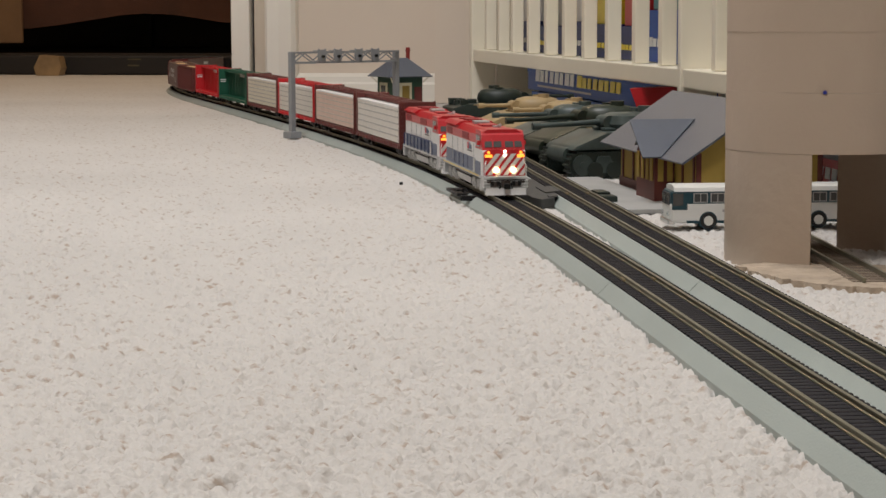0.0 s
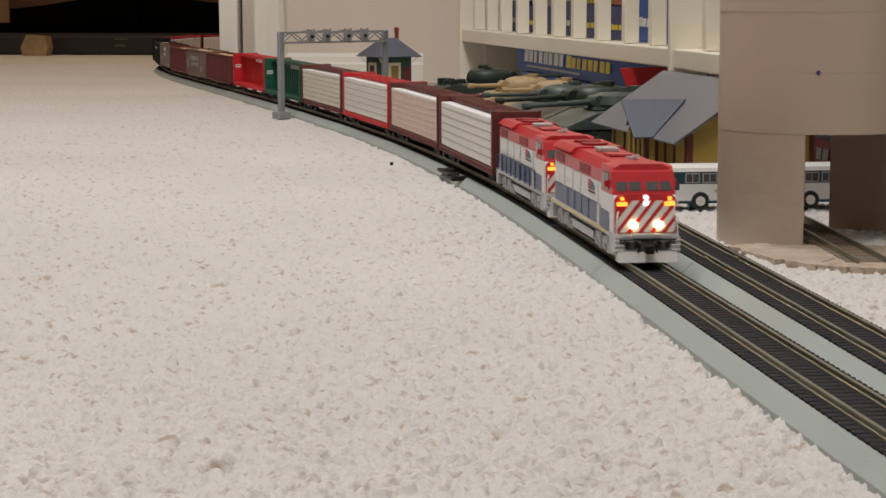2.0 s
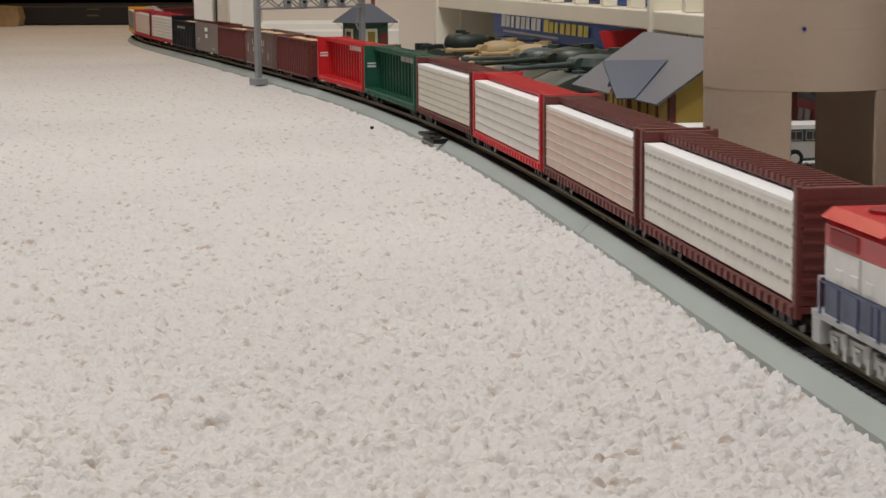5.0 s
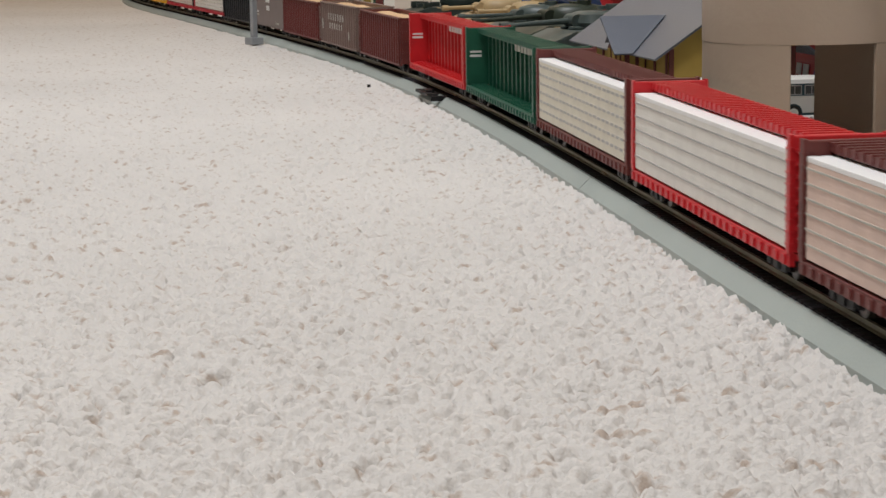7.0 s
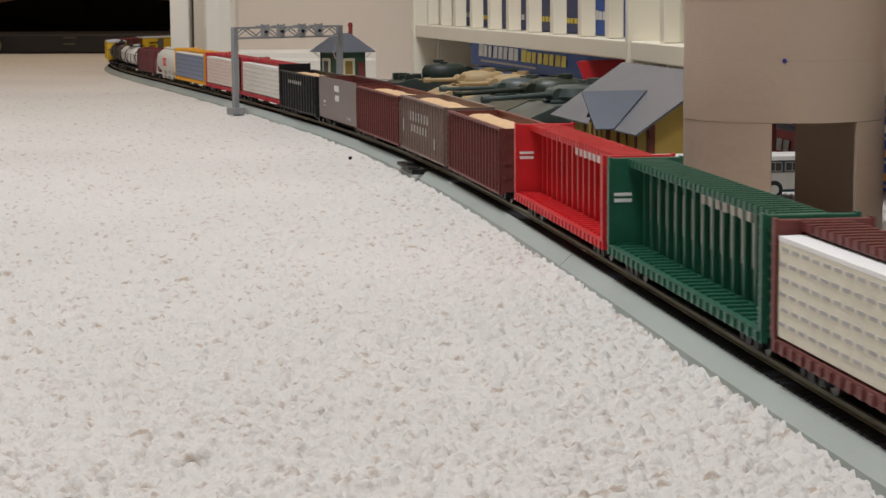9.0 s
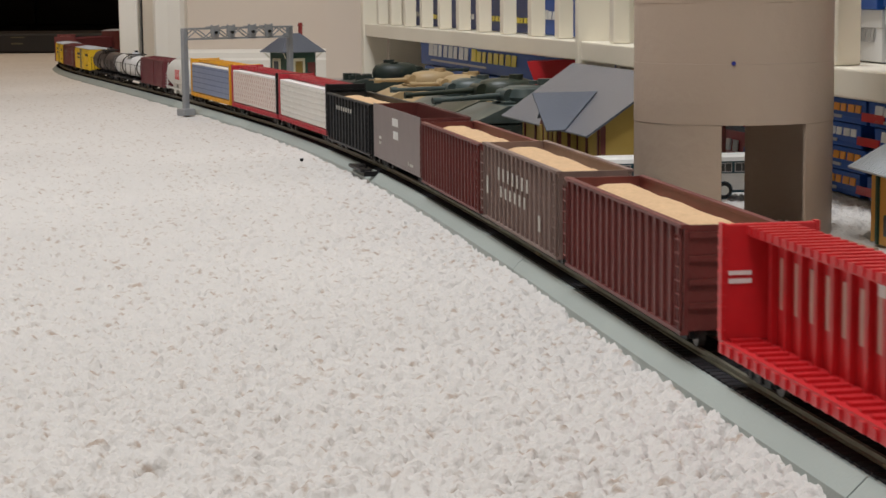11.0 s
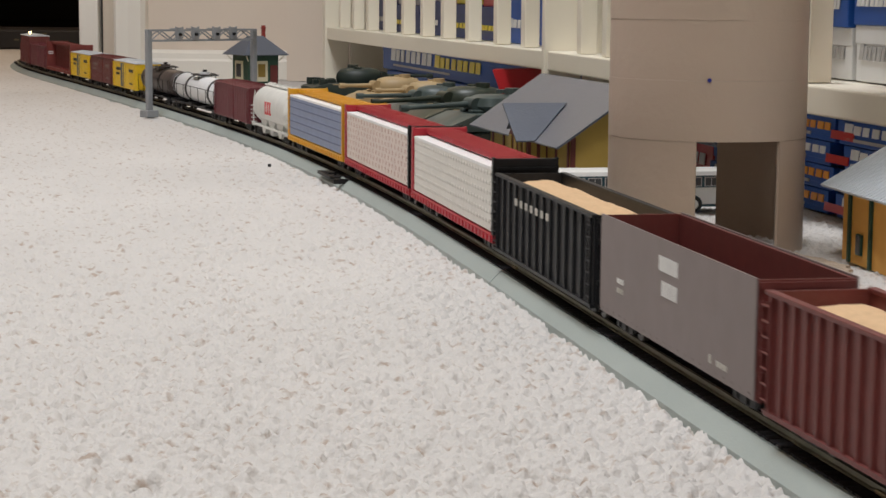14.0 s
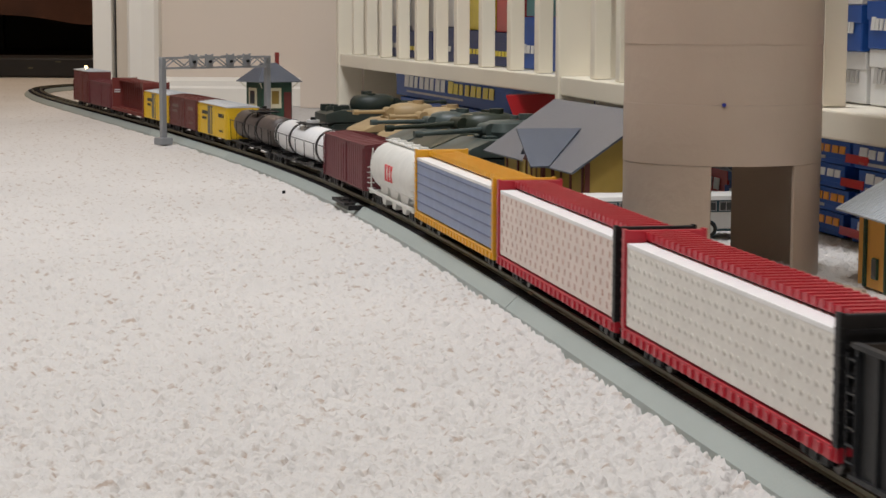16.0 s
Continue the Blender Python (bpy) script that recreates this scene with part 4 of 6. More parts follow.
def bmesh_bevel(ob, w):
    bm = bmesh.new()
    bm.from_mesh(ob.data)
    bmesh.ops.bevel(bm, geom=list(bm.edges), offset=w, segments=2, affect="EDGES", profile=0.6)
    bm.to_mesh(ob.data)
    bm.free()


def star(t, x, z, y, r):
    pts = []
    for i in range(10):
        q = r if i % 2 == 0 else r * 0.42
        pts.append((x + q * math.sin(math.pi * i / 5), z + q * math.cos(math.pi * i / 5)))
    part("star", B().prism(pts, y, y + 0.0005, "y"), BARWHITE, t, "white star marking")


def tanks():
    c = tank(pose(0.192, 1.930, 0, 0, 0, 207), 1.10, TANKGREY, "grey-green plastic model tank destroyer with a white star, beside the depot", 0.058, -0.05, True)
    star(c, -0.020, 0.0490, 0.0222, 0.0052)
    tank(pose(0.158, 2.030, 0, 0, 0, 207), 1.10, TANKGREEN, "olive green plastic model tank with a long gun", 0.062, -0.05)
    tank(pose(0.118, 2.130, 0, 0, 0, 205), 1.02, TANKGREY, "grey-green plastic model tank in a row of others", 0.055)
    tank(pose(0.098, 2.250, 0, 0, 0, 204), 1.00, TANKTAN, "desert tan plastic model tank in a row of others", 0.030)
    tank(pose(0.050, 2.350, 0, 0, 0, 204), 1.00, TANKTAN, "desert tan plastic model tank in a row of others", 0.035)
    tank(pose(-0.005, 2.530, 0, 0, 0, 20), 1.05, TANKDARK, "dark green plastic model tank at the end of the row", 0.055)
    solid("carton", B().box(-0.045, 0.045, -0.03, 0.03, 0, 0.0415, 0.001), BOXNAVY, "navy carton behind the model tanks", "box", pose(0.208, 2.265, 0, 0, 0, -5), "cartons on the shelf")
    b = B().prism([(-0.030, 0.0), (0.022, 0.0), (0.050, 0.031), (-0.040, 0.027)], -0.018, 0.018, "y")
    solid("toy_boat", b, BOXRED, "red plastic toy boat hull resting on a carton", "toy boat", pose(0.212, 2.265, 0.042, 0, 0, -5))
    t = thing("canvas_truck", pose(0.150, 2.155, 0, 0, 0, 14), "olive model truck with a rounded canvas cover", "model truck")
    prof = [(-0.020, 0.018), (0.020, 0.018), (0.021, 0.040), (0.018, 0.052), (0.010, 0.059), (-0.010, 0.059), (-0.018, 0.052), (-0.021, 0.040)]
    part("canvas", B().prism([(a, c - 0.008) for a, c in prof], -0.026, 0.024), TANKGREEN, t, "olive canvas cover", smooth=True)
    part("chassis", B().box(-0.028, 0.042, -0.018, 0.018, 0.004, 0.0099, 0.001), TANKDARK, t)
    for x in (-0.016, 0.030):
        for y in (-0.0205, 0.0182):
            part("wheel", B().cyl((x, y, 0.0065), (x, y + 0.0022, 0.0065), 0.0065, 16), TYRE, t)


def switch_gear():
    """Black turnout machine and point pieces beside the track."""
    def lay(name, s, off, b, material, label):
        p, d = on_line(s, off)
        return solid(name, b, material, label, "turnout machine", Matrix.Translation((*p, 0)) @ pose(0, 0, 0, 0, 0, math.degrees(math.atan2(d[1], d[0]))))
    b = B().prism([(-0.030, -0.006), (0.024, -0.006), (0.030, 0.001), (0.024, 0.007), (-0.026, 0.007)], 0.0050, 0.0074, "z").box(-0.012, 0.006, -0.0035, 0.0035, 0.0074, 0.0088, 0.0006).cyl((0.016, 0, 0.0074), (0.016, 0, 0.0105), 0.0010, 8)
    lay("turnout_machine", 2.275, -0.0195, b, BLACK, "black turnout machine beside the rail")
    b = B().prism([(-0.004, -0.008), (0.003, -0.010), (0.006, 0.006), (-0.001, 0.006)], 0.0042, 0.0080, "z")
    lay("turnout_lever", 2.328, -0.018, b, BLACK, "black turnout lever across the roadbed edge")
    b = B().prism([(0.094, 1.775), (0.112, 1.700), (0.141, 1.603), (0.150, 1.588), (0.158, 1.602), (0.156, 1.640), (0.150, 1.700), (0.140, 1.780)], 0.0, 0.0076, "z")
    solid("crossover_base", b, TURNOUT, "black plastic base joining the two turnouts", "turnout")
    b = B().prism([(0.133, 1.690), (0.147, 1.640), (0.157, 1.655), (0.149, 1.700)], 0.0077, 0.0086, "z").prism([(0.150, 1.622), (0.154, 1.604), (0.160, 1.612), (0.158, 1.630)], 0.0077, 0.0084, "z")
    solid("turnout_cover", b, TURNOUT, "angular black turnout cover plates between the tracks", "turnout")
    b = B().box(-0.028, 0.028, -0.007, 0.007, 0.003, 0.0082, 0.001).box(-0.012, 0.012, -0.005, 0.005, 0.0082, 0.0100, 0.0008)
    lay("turnout_machine", 2.325, 0.0865, b, TANKDARK, "dark grey turnout machine beside the second track")
    b = B().box(-0.02, 0.02, -0.003, 0.003, 0.0075, 0.0095, 0.0008)
    lay("turnout_lever", 2.30, 0.021, b, BLACK, "black turnout lever between the tracks")
    b = B().prism([(-0.0014, -0.0006), (0.0008, -0.0009), (0.0014, 0.0005), (-0.0005, 0.0008)], 0.0, 0.0026, "z")
    solid("crumb", b, BLACK, "small black crumb lying on the carpet", "crumb", pose(0.002, 1.787, 0.0002))


def orange_house():
    t = thing("freight_house", pose(0.4345, 1.252, 0, 0, 0, -77), "orange model freight house with pale tin roof", "model building")
    part("wall", B().prism([(0.0, 0.0), (0.11, 0.0), (0.11, 0.047), (0.055, 0.078), (0.0, 0.047)], 0.0, 0.30), ORANGEWALL, t)
    for x in (0.012, 0.046, 0.095, 0.14, 0.19, 0.24):
        part("post", B().box(x, x + 0.003, -0.0018, -0.0002, 0.0, 0.0465), DKGREEN, t, "dark green corner post")
    w = part("window", B().box(0.026, 0.034, -0.0016, -0.0002, 0.006, 0.018), DKGREEN, t)
    part("pane", B().box(0.0268, 0.0332, -0.0020, -0.0017, 0.0068, 0.0172), GLASSDARK, w)
    roof = part("roof", B().slab([(-0.008, -0.012, 0.0435), (0.32, -0.012, 0.0435), (0.32, 0.055, 0.0815), (-0.008, 0.055, 0.0815)], 0.0014).slab([(-0.008, 0.056, 0.0815), (0.32, 0.056, 0.0815), (0.32, 0.122, 0.0435), (-0.008, 0.122, 0.0435)], 0.0014), TINROOF, t, "pale corrugated tin roof")
    d = Vector((0, 0.073, 0.041)).normalized()
    b = B()
    for i in range(64):
        x = -0.007 + i * 0.0051
        b.slab([(x, -0.012, 0.0439), (x + 0.0012, -0.012, 0.0439), (x + 0.0012, 0.055, 0.0819), (x, 0.055, 0.0819)], 0.0006)
    o = part("roof_rib", b, TINROOF, roof)
    tagged(o, kind="stuff")


shell()
dim_room()
shelf()
cartons()
MAIN = track("main_track", 0.0, -3.3, "black-topped sectional track on grey-green plastic roadbed")
SIDE = track("second_track", siding, 1.93, "second sectional track beside the main one on grey-green roadbed")
gantry()
hut()
silo()
tan_patch()
station()
bus()
tanks()
switch_gear()
orange_house()


# ---- rolling stock: local x forward, z up from the rail top ----
def wheelset_mesh(r=0.0048):
    b = B()
    for y in (-0.0091, 0.0062):
        b.cyl((0, y, r), (0, y + 0.0029, r), r, 18)
        b.cyl((0, y - 0.0003, r), (0, y + 0.0032, r), r * 0.45, 10)
    b.cyl((0, -0.0085, r), (0, 0.0085, r), 0.0009, 8)
    return b.mesh("wheelset", STEEL, True)


def truck_frame_mesh(half, material, r=0.0048):
    b = B()
    for y in (-0.0125, 0.0105):
        b.prism([(-half - 0.004, r - 0.001), (-half - 0.004, r + 0.002), (-0.004, r + 0.0036), (0.004, r + 0.0036), (half + 0.004, r + 0.002), (half + 0.004, r - 0.001), (0.005, r - 0.0026), (-0.005, r - 0.0026)], y, y + 0.002, "y")
        for x in (-half, half):
            b.box(x - 0.002, x + 0.002, y - 0.0006, y + 0.0026, r - 0.0018, r + 0.0018)
        b.box(-0.0025, 0.0025, y - 0.0008, y + 0.0028, r - 0.002, r + 0.0022)
    b.box(-0.003, 0.003, -0.0105, 0.0105, r + 0.0012, r + 0.0032)
    return b.mesh("truck_frame", material)


WHEELS = wheelset_mesh()
TRUCK = truck_frame_mesh(0.0098, BLACK)
COUPLER = B().box(-0.002, 0.009, -0.0012, 0.0012, 0.0070, 0.0092).box(0.0062, 0.0105, -0.0024, 0.0022, 0.0062, 0.0104, 0.0005).mesh("coupler", BLACK)


def running_gear(t, L, inset=0.033, axles=(-0.0098, 0.0098), frame=None):
    for sx in (-1, 1):
        x = sx * (L / 2 - inset)
        tr = part("truck", frame or TRUCK, BLACK, t)
        tr.location = (x, 0, 0)
        for a in axles:
            w = part("wheelset", WHEELS, STEEL, tr)
            w.location = (a, 0, 0)
        c = part("coupler", COUPLER, BLACK, t)
        c.location = (sx * (L / 2 - 0.0095), 0, 0)
        if sx < 0:
            c.rotation_euler = (0, 0, math.pi)


def sill(b, L, W, z0, z1, pockets=0):
    """Ribbed side sills on both sides."""
    for sy in (-1, 1):
        y0, y1 = sorted((sy * W, sy * (W - 0.0022)))
        b.box(-L, L, y0, y1, z0, z1)
        for i in range(pockets):
            x = -L + 2 * L * (i + 0.5) / pockets
            ya, yb = sorted((sy * (W + 0.0010), sy * (W - 0.0005)))
            b.box(x - 0.0016, x + 0.0016, ya, yb, z0 + 0.0004, z1 - 0.0008)
    return b


def centerbeam(L, frame, front_end, load, label, bars, topmat=LUMBER_TOP, grooves=0, slots=None):
    """Flatcar with bulkheads and a centre beam; load: wrap material or None when it is empty."""
    t = thing("centerbeam_flatcar", pose(0, 0, 0), label, "freight car", "cars of the train")
    h, W = (L - 0.012) / 2, 0.0178
    deck = part("deck", B().box(-h, h, -W + 0.001, W - 0.001, 0.0105, 0.0128), frame, t)
    part("side_sill", sill(B(), h, W, 0.0085, 0.0132, 26), frame, t)
    part("centre_sill", B().box(-h, h, -0.004, 0.004, 0.0055, 0.0104), BLACK, t)
    for sx in (-1, 1):
        x0, x1 = sorted((sx * h, sx * (h - 0.0032)))
        end = front_end if sx > 0 else frame
        bh = part("bulkhead", B().box(x0, x1, -W, W, 0.0132, 0.0545, 0.0005), end, t)
        for y in (-W - 0.0003, W - 0.0012):
            b = B().box(x0 - 0.0004, x1 + 0.0004, y, y + 0.0015, 0.0132, 0.0550)
            for i in range(9):
                z = 0.016 + i * 0.0042
                b.box(x0 - 0.0007, x1 + 0.0007, y - 0.0002, y + 0.0017, z, z + 0.0009)
            part("corner_post", b, end, bh)
        b = B()
        xo = sx * h
        for i in range(8):
            z = 0.017 + i * 0.0045
            a, c = sorted((xo, xo + sx * 0.0011))
            b.box(a, c, -W + 0.002, W - 0.002, z, z + 0.0014)
        part("end_rib", b, end, bh)
    # centre beam with its wide top chord
    b = B().box(-h + 0.0033, h - 0.0033, -0.0008, 0.0008, 0.0128, 0.0505)
    part("web", b, frame, t)
    b = B().box(-h + 0.0033, h - 0.0033, -0.0078, 0.0078, 0.0500, 0.0508)
    for y in (-0.0088, -0.0008, 0.0072):
        b.box(-h + 0.0033, h - 0.0033, y, y + 0.0016, 0.0508, 0.0534)
    n = int(L / 0.0078)
    for i in range(n):
        x = -h + 0.007 + (2 * h - 0.014) * i / (n - 1)
        b.box(x - 0.0013, x + 0.0013, -0.0094, 0.0094, 0.0510, 0.0541)
    part("top_chord", b, frame, t)
    if load is None:
        k = 16
        for sy in (-1, 1):
            y0, y1 = sorted((sy * 0.0009, sy * 0.0032))
            me = B().box(-0.0016, 0.0016, y0, y1, 0.0129, 0.0507).mesh("post", frame)
            for i in range(k):
                part("post", me, frame, t).location = (-h + 0.012 + (2 * h - 0.024) * i / (k - 1), 0, 0)
            for i in range(k - 1):
                x = -h + 0.012 + (2 * h - 0.024) * (i + 0.5) / (k - 1)
                y0, y1 = sorted((sy * 0.0009, sy * 0.0014))
                part("web_slot", B().box(x - 0.0022, x + 0.0022, y0, y1, 0.026, 0.044), slots, t)
            y0, y1 = sorted((sy * 0.004, sy * (W - 0.0025)))
            me = B().box(-0.0014, 0.0014, y0, y1, 0.0128, 0.0140).mesh("deck_riser", frame)
            for i in range(26):
                part("deck_riser", me, frame, t).location = (-h + 0.006 + (2 * h - 0.012) * i / 25, 0, 0)
            y0, y1 = sorted((sy * 0.007, sy * 0.0155))
            part("print_bar", B().box(-h + 0.0033, -h + 0.0037, y0, y1, 0.0335, 0.0352).box(-h + 0.0033, -h + 0.0037, y0, y1, 0.0365, 0.038), BARWHITE, t)
            for i in range(7):
                x = h * 0.45 - i * 0.011
                y0, y1 = sorted((sy * 0.0015, sy * 0.0035))
                part("print_bar", B().box(x, x + 0.006, y0, y1, 0.0445, 0.0490), bars, t)
    else:
        g = 0.0046
        for sy in (-1, 1):
            y0, y1 = sorted((sy * 0.0012, sy * (W - 0.0006)))
            ld = part("lumber_load", B().box(-h + g, h - g, y0, y1, 0.0141, 0.0488, 0.0004), load, t)
            # top of the wrap carries the overhead brightness in its colour
            part("wrap_top", B().box(-h + g - 0.0001, h - g + 0.0001, y0 - 0.0001, y1 + 0.0001, 0.0475, 0.0494, 0.0003), topmat, ld, "white wrapped top, lightened as if lit from above")
            rows, cols, mm, style = bars
            yf = sy * (W - 0.0006)
            ya, yb = sorted((yf, yf + sy * 0.0003))
            for r in range(rows):
                z = 0.0141 + 0.0334 * (r + 1) / (rows + 0.4)
                b = B()
                if style == "dash":
                    for c in range(cols):
                        x = -h + g + (2 * h - 2 * g) * (c + 0.5 + 0.25 * (r % 2)) / (cols + 0.5)
                        w = (2 * h) / cols * 0.30
                        b.box(x - w, x + w, ya, yb, z - 0.0008, z + 0.0006)
                elif style == "spot":
                    for c in range(cols):
                        x = -h + g + (2 * h - 2 * g) * (c + 0.5 + 0.3 * (r % 2)) / (cols + 0.4)
                        b.prism([(x - 0.0016, z), (x - 0.0002, z - 0.0013), (x + 0.0010, z - 0.0002), (x - 0.0003, z + 0.0012)] if cols > 20 else [(x - 0.0007, z - 0.0016), (x + 0.0007, z - 0.0016), (x + 0.0007, z + 0.0013), (x - 0.0007, z + 0.0013)], ya, yb, "y")
                else:
                    b.box(-h + g, h - g, ya, yb, z - 0.00035, z + 0.00035)
                part("wrap_print", b, mm, ld)
    running_gear(t, L, 0.036)
    return t, L


def ribbed_hopper(L, body, load, label, ribs, Htop=0.0475, bars=(), body_length=None):
    """Open wood-chip hopper or gondola with outside ribs, and a heaped load."""
    t = thing("open_top_hopper", pose(0, 0, 0), label, "freight car", "cars of the train")
    h, W = (body_length or L - 0.012) / 2, 0.0182
    z0 = 0.0085
    for sy in (-1, 1):
        y0, y1 = sorted((sy * (W - 0.0015), sy * (W - 0.0003)))
        side = part("side", B().box(-h, h, y0, y1, z0, Htop), body, t)
        me = B().box(-0.0009, 0.0009, -0.0011, 0.0011, z0 - 0.0005, Htop + 0.0002, 0.0003).mesh("rib", body)
        for i in range(ribs):
            r = part("rib", me, body, side)
            r.location = (-h + 0.004 + (2 * h - 0.008) * i / (ribs - 1), sy * W, 0)
        y0, y1 = sorted((sy * (W - 0.002), sy * (W + 0.0012)))
        part("top_rail", B().box(-h - 0.0004, h + 0.0004, y0, y1, Htop, Htop + 0.0016, 0.0003), body, side)
        part("bottom_rail", B().box(-h, h, y0, y1, z0 - 0.0016, z0), body, side)
        for x, z, w, hh in bars:
            yf = sy * (W + 0.0011)
            ya, yb = sorted((yf, yf + sy * 0.0003))
            xs = -x if sy > 0 else x
            part("print_bar", B().box(min(xs, xs + w), max(xs, xs + w), ya, yb, z, z + hh), BARPALE, side)
    for sx in (-1, 1):
        x0, x1 = sorted((sx * h, sx * (h - 0.0014)))
        e = part("end", B().box(x0, x1, -W + 0.0016, W - 0.0016, z0, Htop + 0.0012), body, t)
        b = B()
        for z in (0.017, 0.026, 0.035, 0.044):
            a, c = sorted((sx * h, sx * (h + 0.0012)))
            b.box(a, c, -W + 0.002, W - 0.002, z, z + 0.0022)
        part("end_rib", b, body, e)
        b = B()
        xa = sx * (h - 0.002)
        for i in range(7):
            z = 0.012 + 0.0052 * i
            b.rod((xa - 0.003, -W - 0.0016, z), (xa + 0.003, -W - 0.0016, z), r=0.0004)
        for q in (-0.003, 0.003):
            b.rod((xa + q, -W - 0.0016, 0.010), (xa + q, -W - 0.0016, 0.045), r=0.0004)
        part("ladder", b, body, e)
    part("floor_hopper", B().prism([(-h * 0.9, z0 - 0.001), (-h * 0.5, 0.0045), (-h * 0.2, z0 - 0.001), (0, 0.0045), (h * 0.2, z0 - 0.001), (h * 0.5, 0.0045), (h * 0.9, z0 - 0.001), (h * 0.9, z0 + 0.002), (-h * 0.9, z0 + 0.002)], -0.012, 0.012, "y"), BLACK, t)
    if load:
        nx, ny = 40, 9
        rng = random.Random(int(L * 1e4) + ribs)
        b = B()
        vs = []
        for i in range(nx + 1):
            row = []
            for j in range(ny + 1):
                u, v = i / nx, j / ny
                edge = min(1, min(u, 1 - u) * 9) * min(1, min(v, 1 - v) * 3.2)
                z = Htop - 0.0052 + 0.0050 * edge + 0.0004 * rng.uniform(-1, 1) + 0.0004 * math.sin(u * 17 + ribs)
                row.append(b.bm.verts.new((-h + 0.0016 + (2 * h - 0.0032) * u, -W + 0.0018 + (2 * W - 0.0036) * v, z)))
            vs.append(row)
        for i in range(nx):
            for j in range(ny):
                b.bm.faces.new((vs[i][j], vs[i + 1][j], vs[i + 1][j + 1], vs[i][j + 1]))
        part("load", b, load, t, "heaped tan sawdust load", smooth=True)
    else:
        part("inner_floor", B().box(-h + 0.0016, h - 0.0016, -W + 0.0018, W - 0.0018, z0, z0 + 0.001), BROWN, t)
    if body_length:
        for sx in (-1, 1):
            part("drawbar", B().box(*sorted((sx * (h - 0.004), sx * (L / 2 + (0.020 if sx > 0 else -0.004)))), -0.0016, 0.0016, 0.0066, 0.0088), BLACK, t)
    running_gear(t, L, L / 2 - h + 0.024)
    return t, L


def smooth_gondola(L, body, inner, label):
    """High smooth-sided open car, brown inside and at the ends."""
    t = thing("high_side_gondola", pose(0, 0, 0), label, "freight car", "cars of the train")
    h, W, z0, H = (L - 0.012) / 2, 0.0180, 0.0085, 0.0500
    for sy in (-1, 1):
        y0, y1 = sorted((sy * (W - 0.0006), sy * W))
        side = part("side", B().box(-h, h, y0, y1, z0, H), body, t, "smooth taupe side sheet")
        y0, y1 = sorted((sy * (W - 0.0018), sy * (W - 0.0007)))
        part("inner_sheet", B().box(-h + 0.001, h - 0.001, y0, y1, z0, H - 0.0008), inner, side)
        b = B()
        yf = sy * W
        ya, yb = sorted((yf, yf + sy * 0.0003))
        for i in range(22):
            x = -h + 0.004 + (2 * h - 0.008) * i / 21
            b.box(x - 0.0004, x + 0.0004, ya, yb, z0 + 0.0015, z0 + 0.0023)
        part("rivet", b, body, side)
        for x, z, w, hh in ((-0.012, 0.0375, 0.024, 0.0058), (-0.008, 0.0280, 0.020, 0.0058), (0.058, 0.013, 0.012, 0.002), (-0.07, 0.024, 0.01, 0.002), (-0.07, 0.020, 0.01, 0.002), (0.05, 0.013, 0.004, 0.003)):
            n = max(1, int(w / 0.003))
            for i in range(n):
                xs = x + i * w / n
                xs = xs if sy < 0 else -xs
                part("print_bar", B().box(xs, xs + 0.0020, ya, yb, z, z + hh), BARWHITE if z > 0.02 else BARPALE, side)
    for sx in (-1, 1):
        x0, x1 = sorted((sx * h, sx * (h - 0.0012)))
        e = part("end", B().box(x0, x1, -W + 0.0008, W - 0.0008, z0, H - 0.0006), inner, t)
        b = B()
        for z in (0.016, 0.024, 0.032, 0.040, 0.0465):
            a, c = sorted((sx * h, sx * (h + 0.0012)))
            b.box(a, c, -W + 0.0012, W - 0.0012, z, z + 0.0022)
        part("end_rib", b, inner, e)
    part("inner_floor", B().box(-h + 0.0013, h - 0.0013, -W + 0.002, W - 0.002, z0 - 0.001, z0 + 0.001), inner, t)
    running_gear(t, L, 0.028)
    return t, L


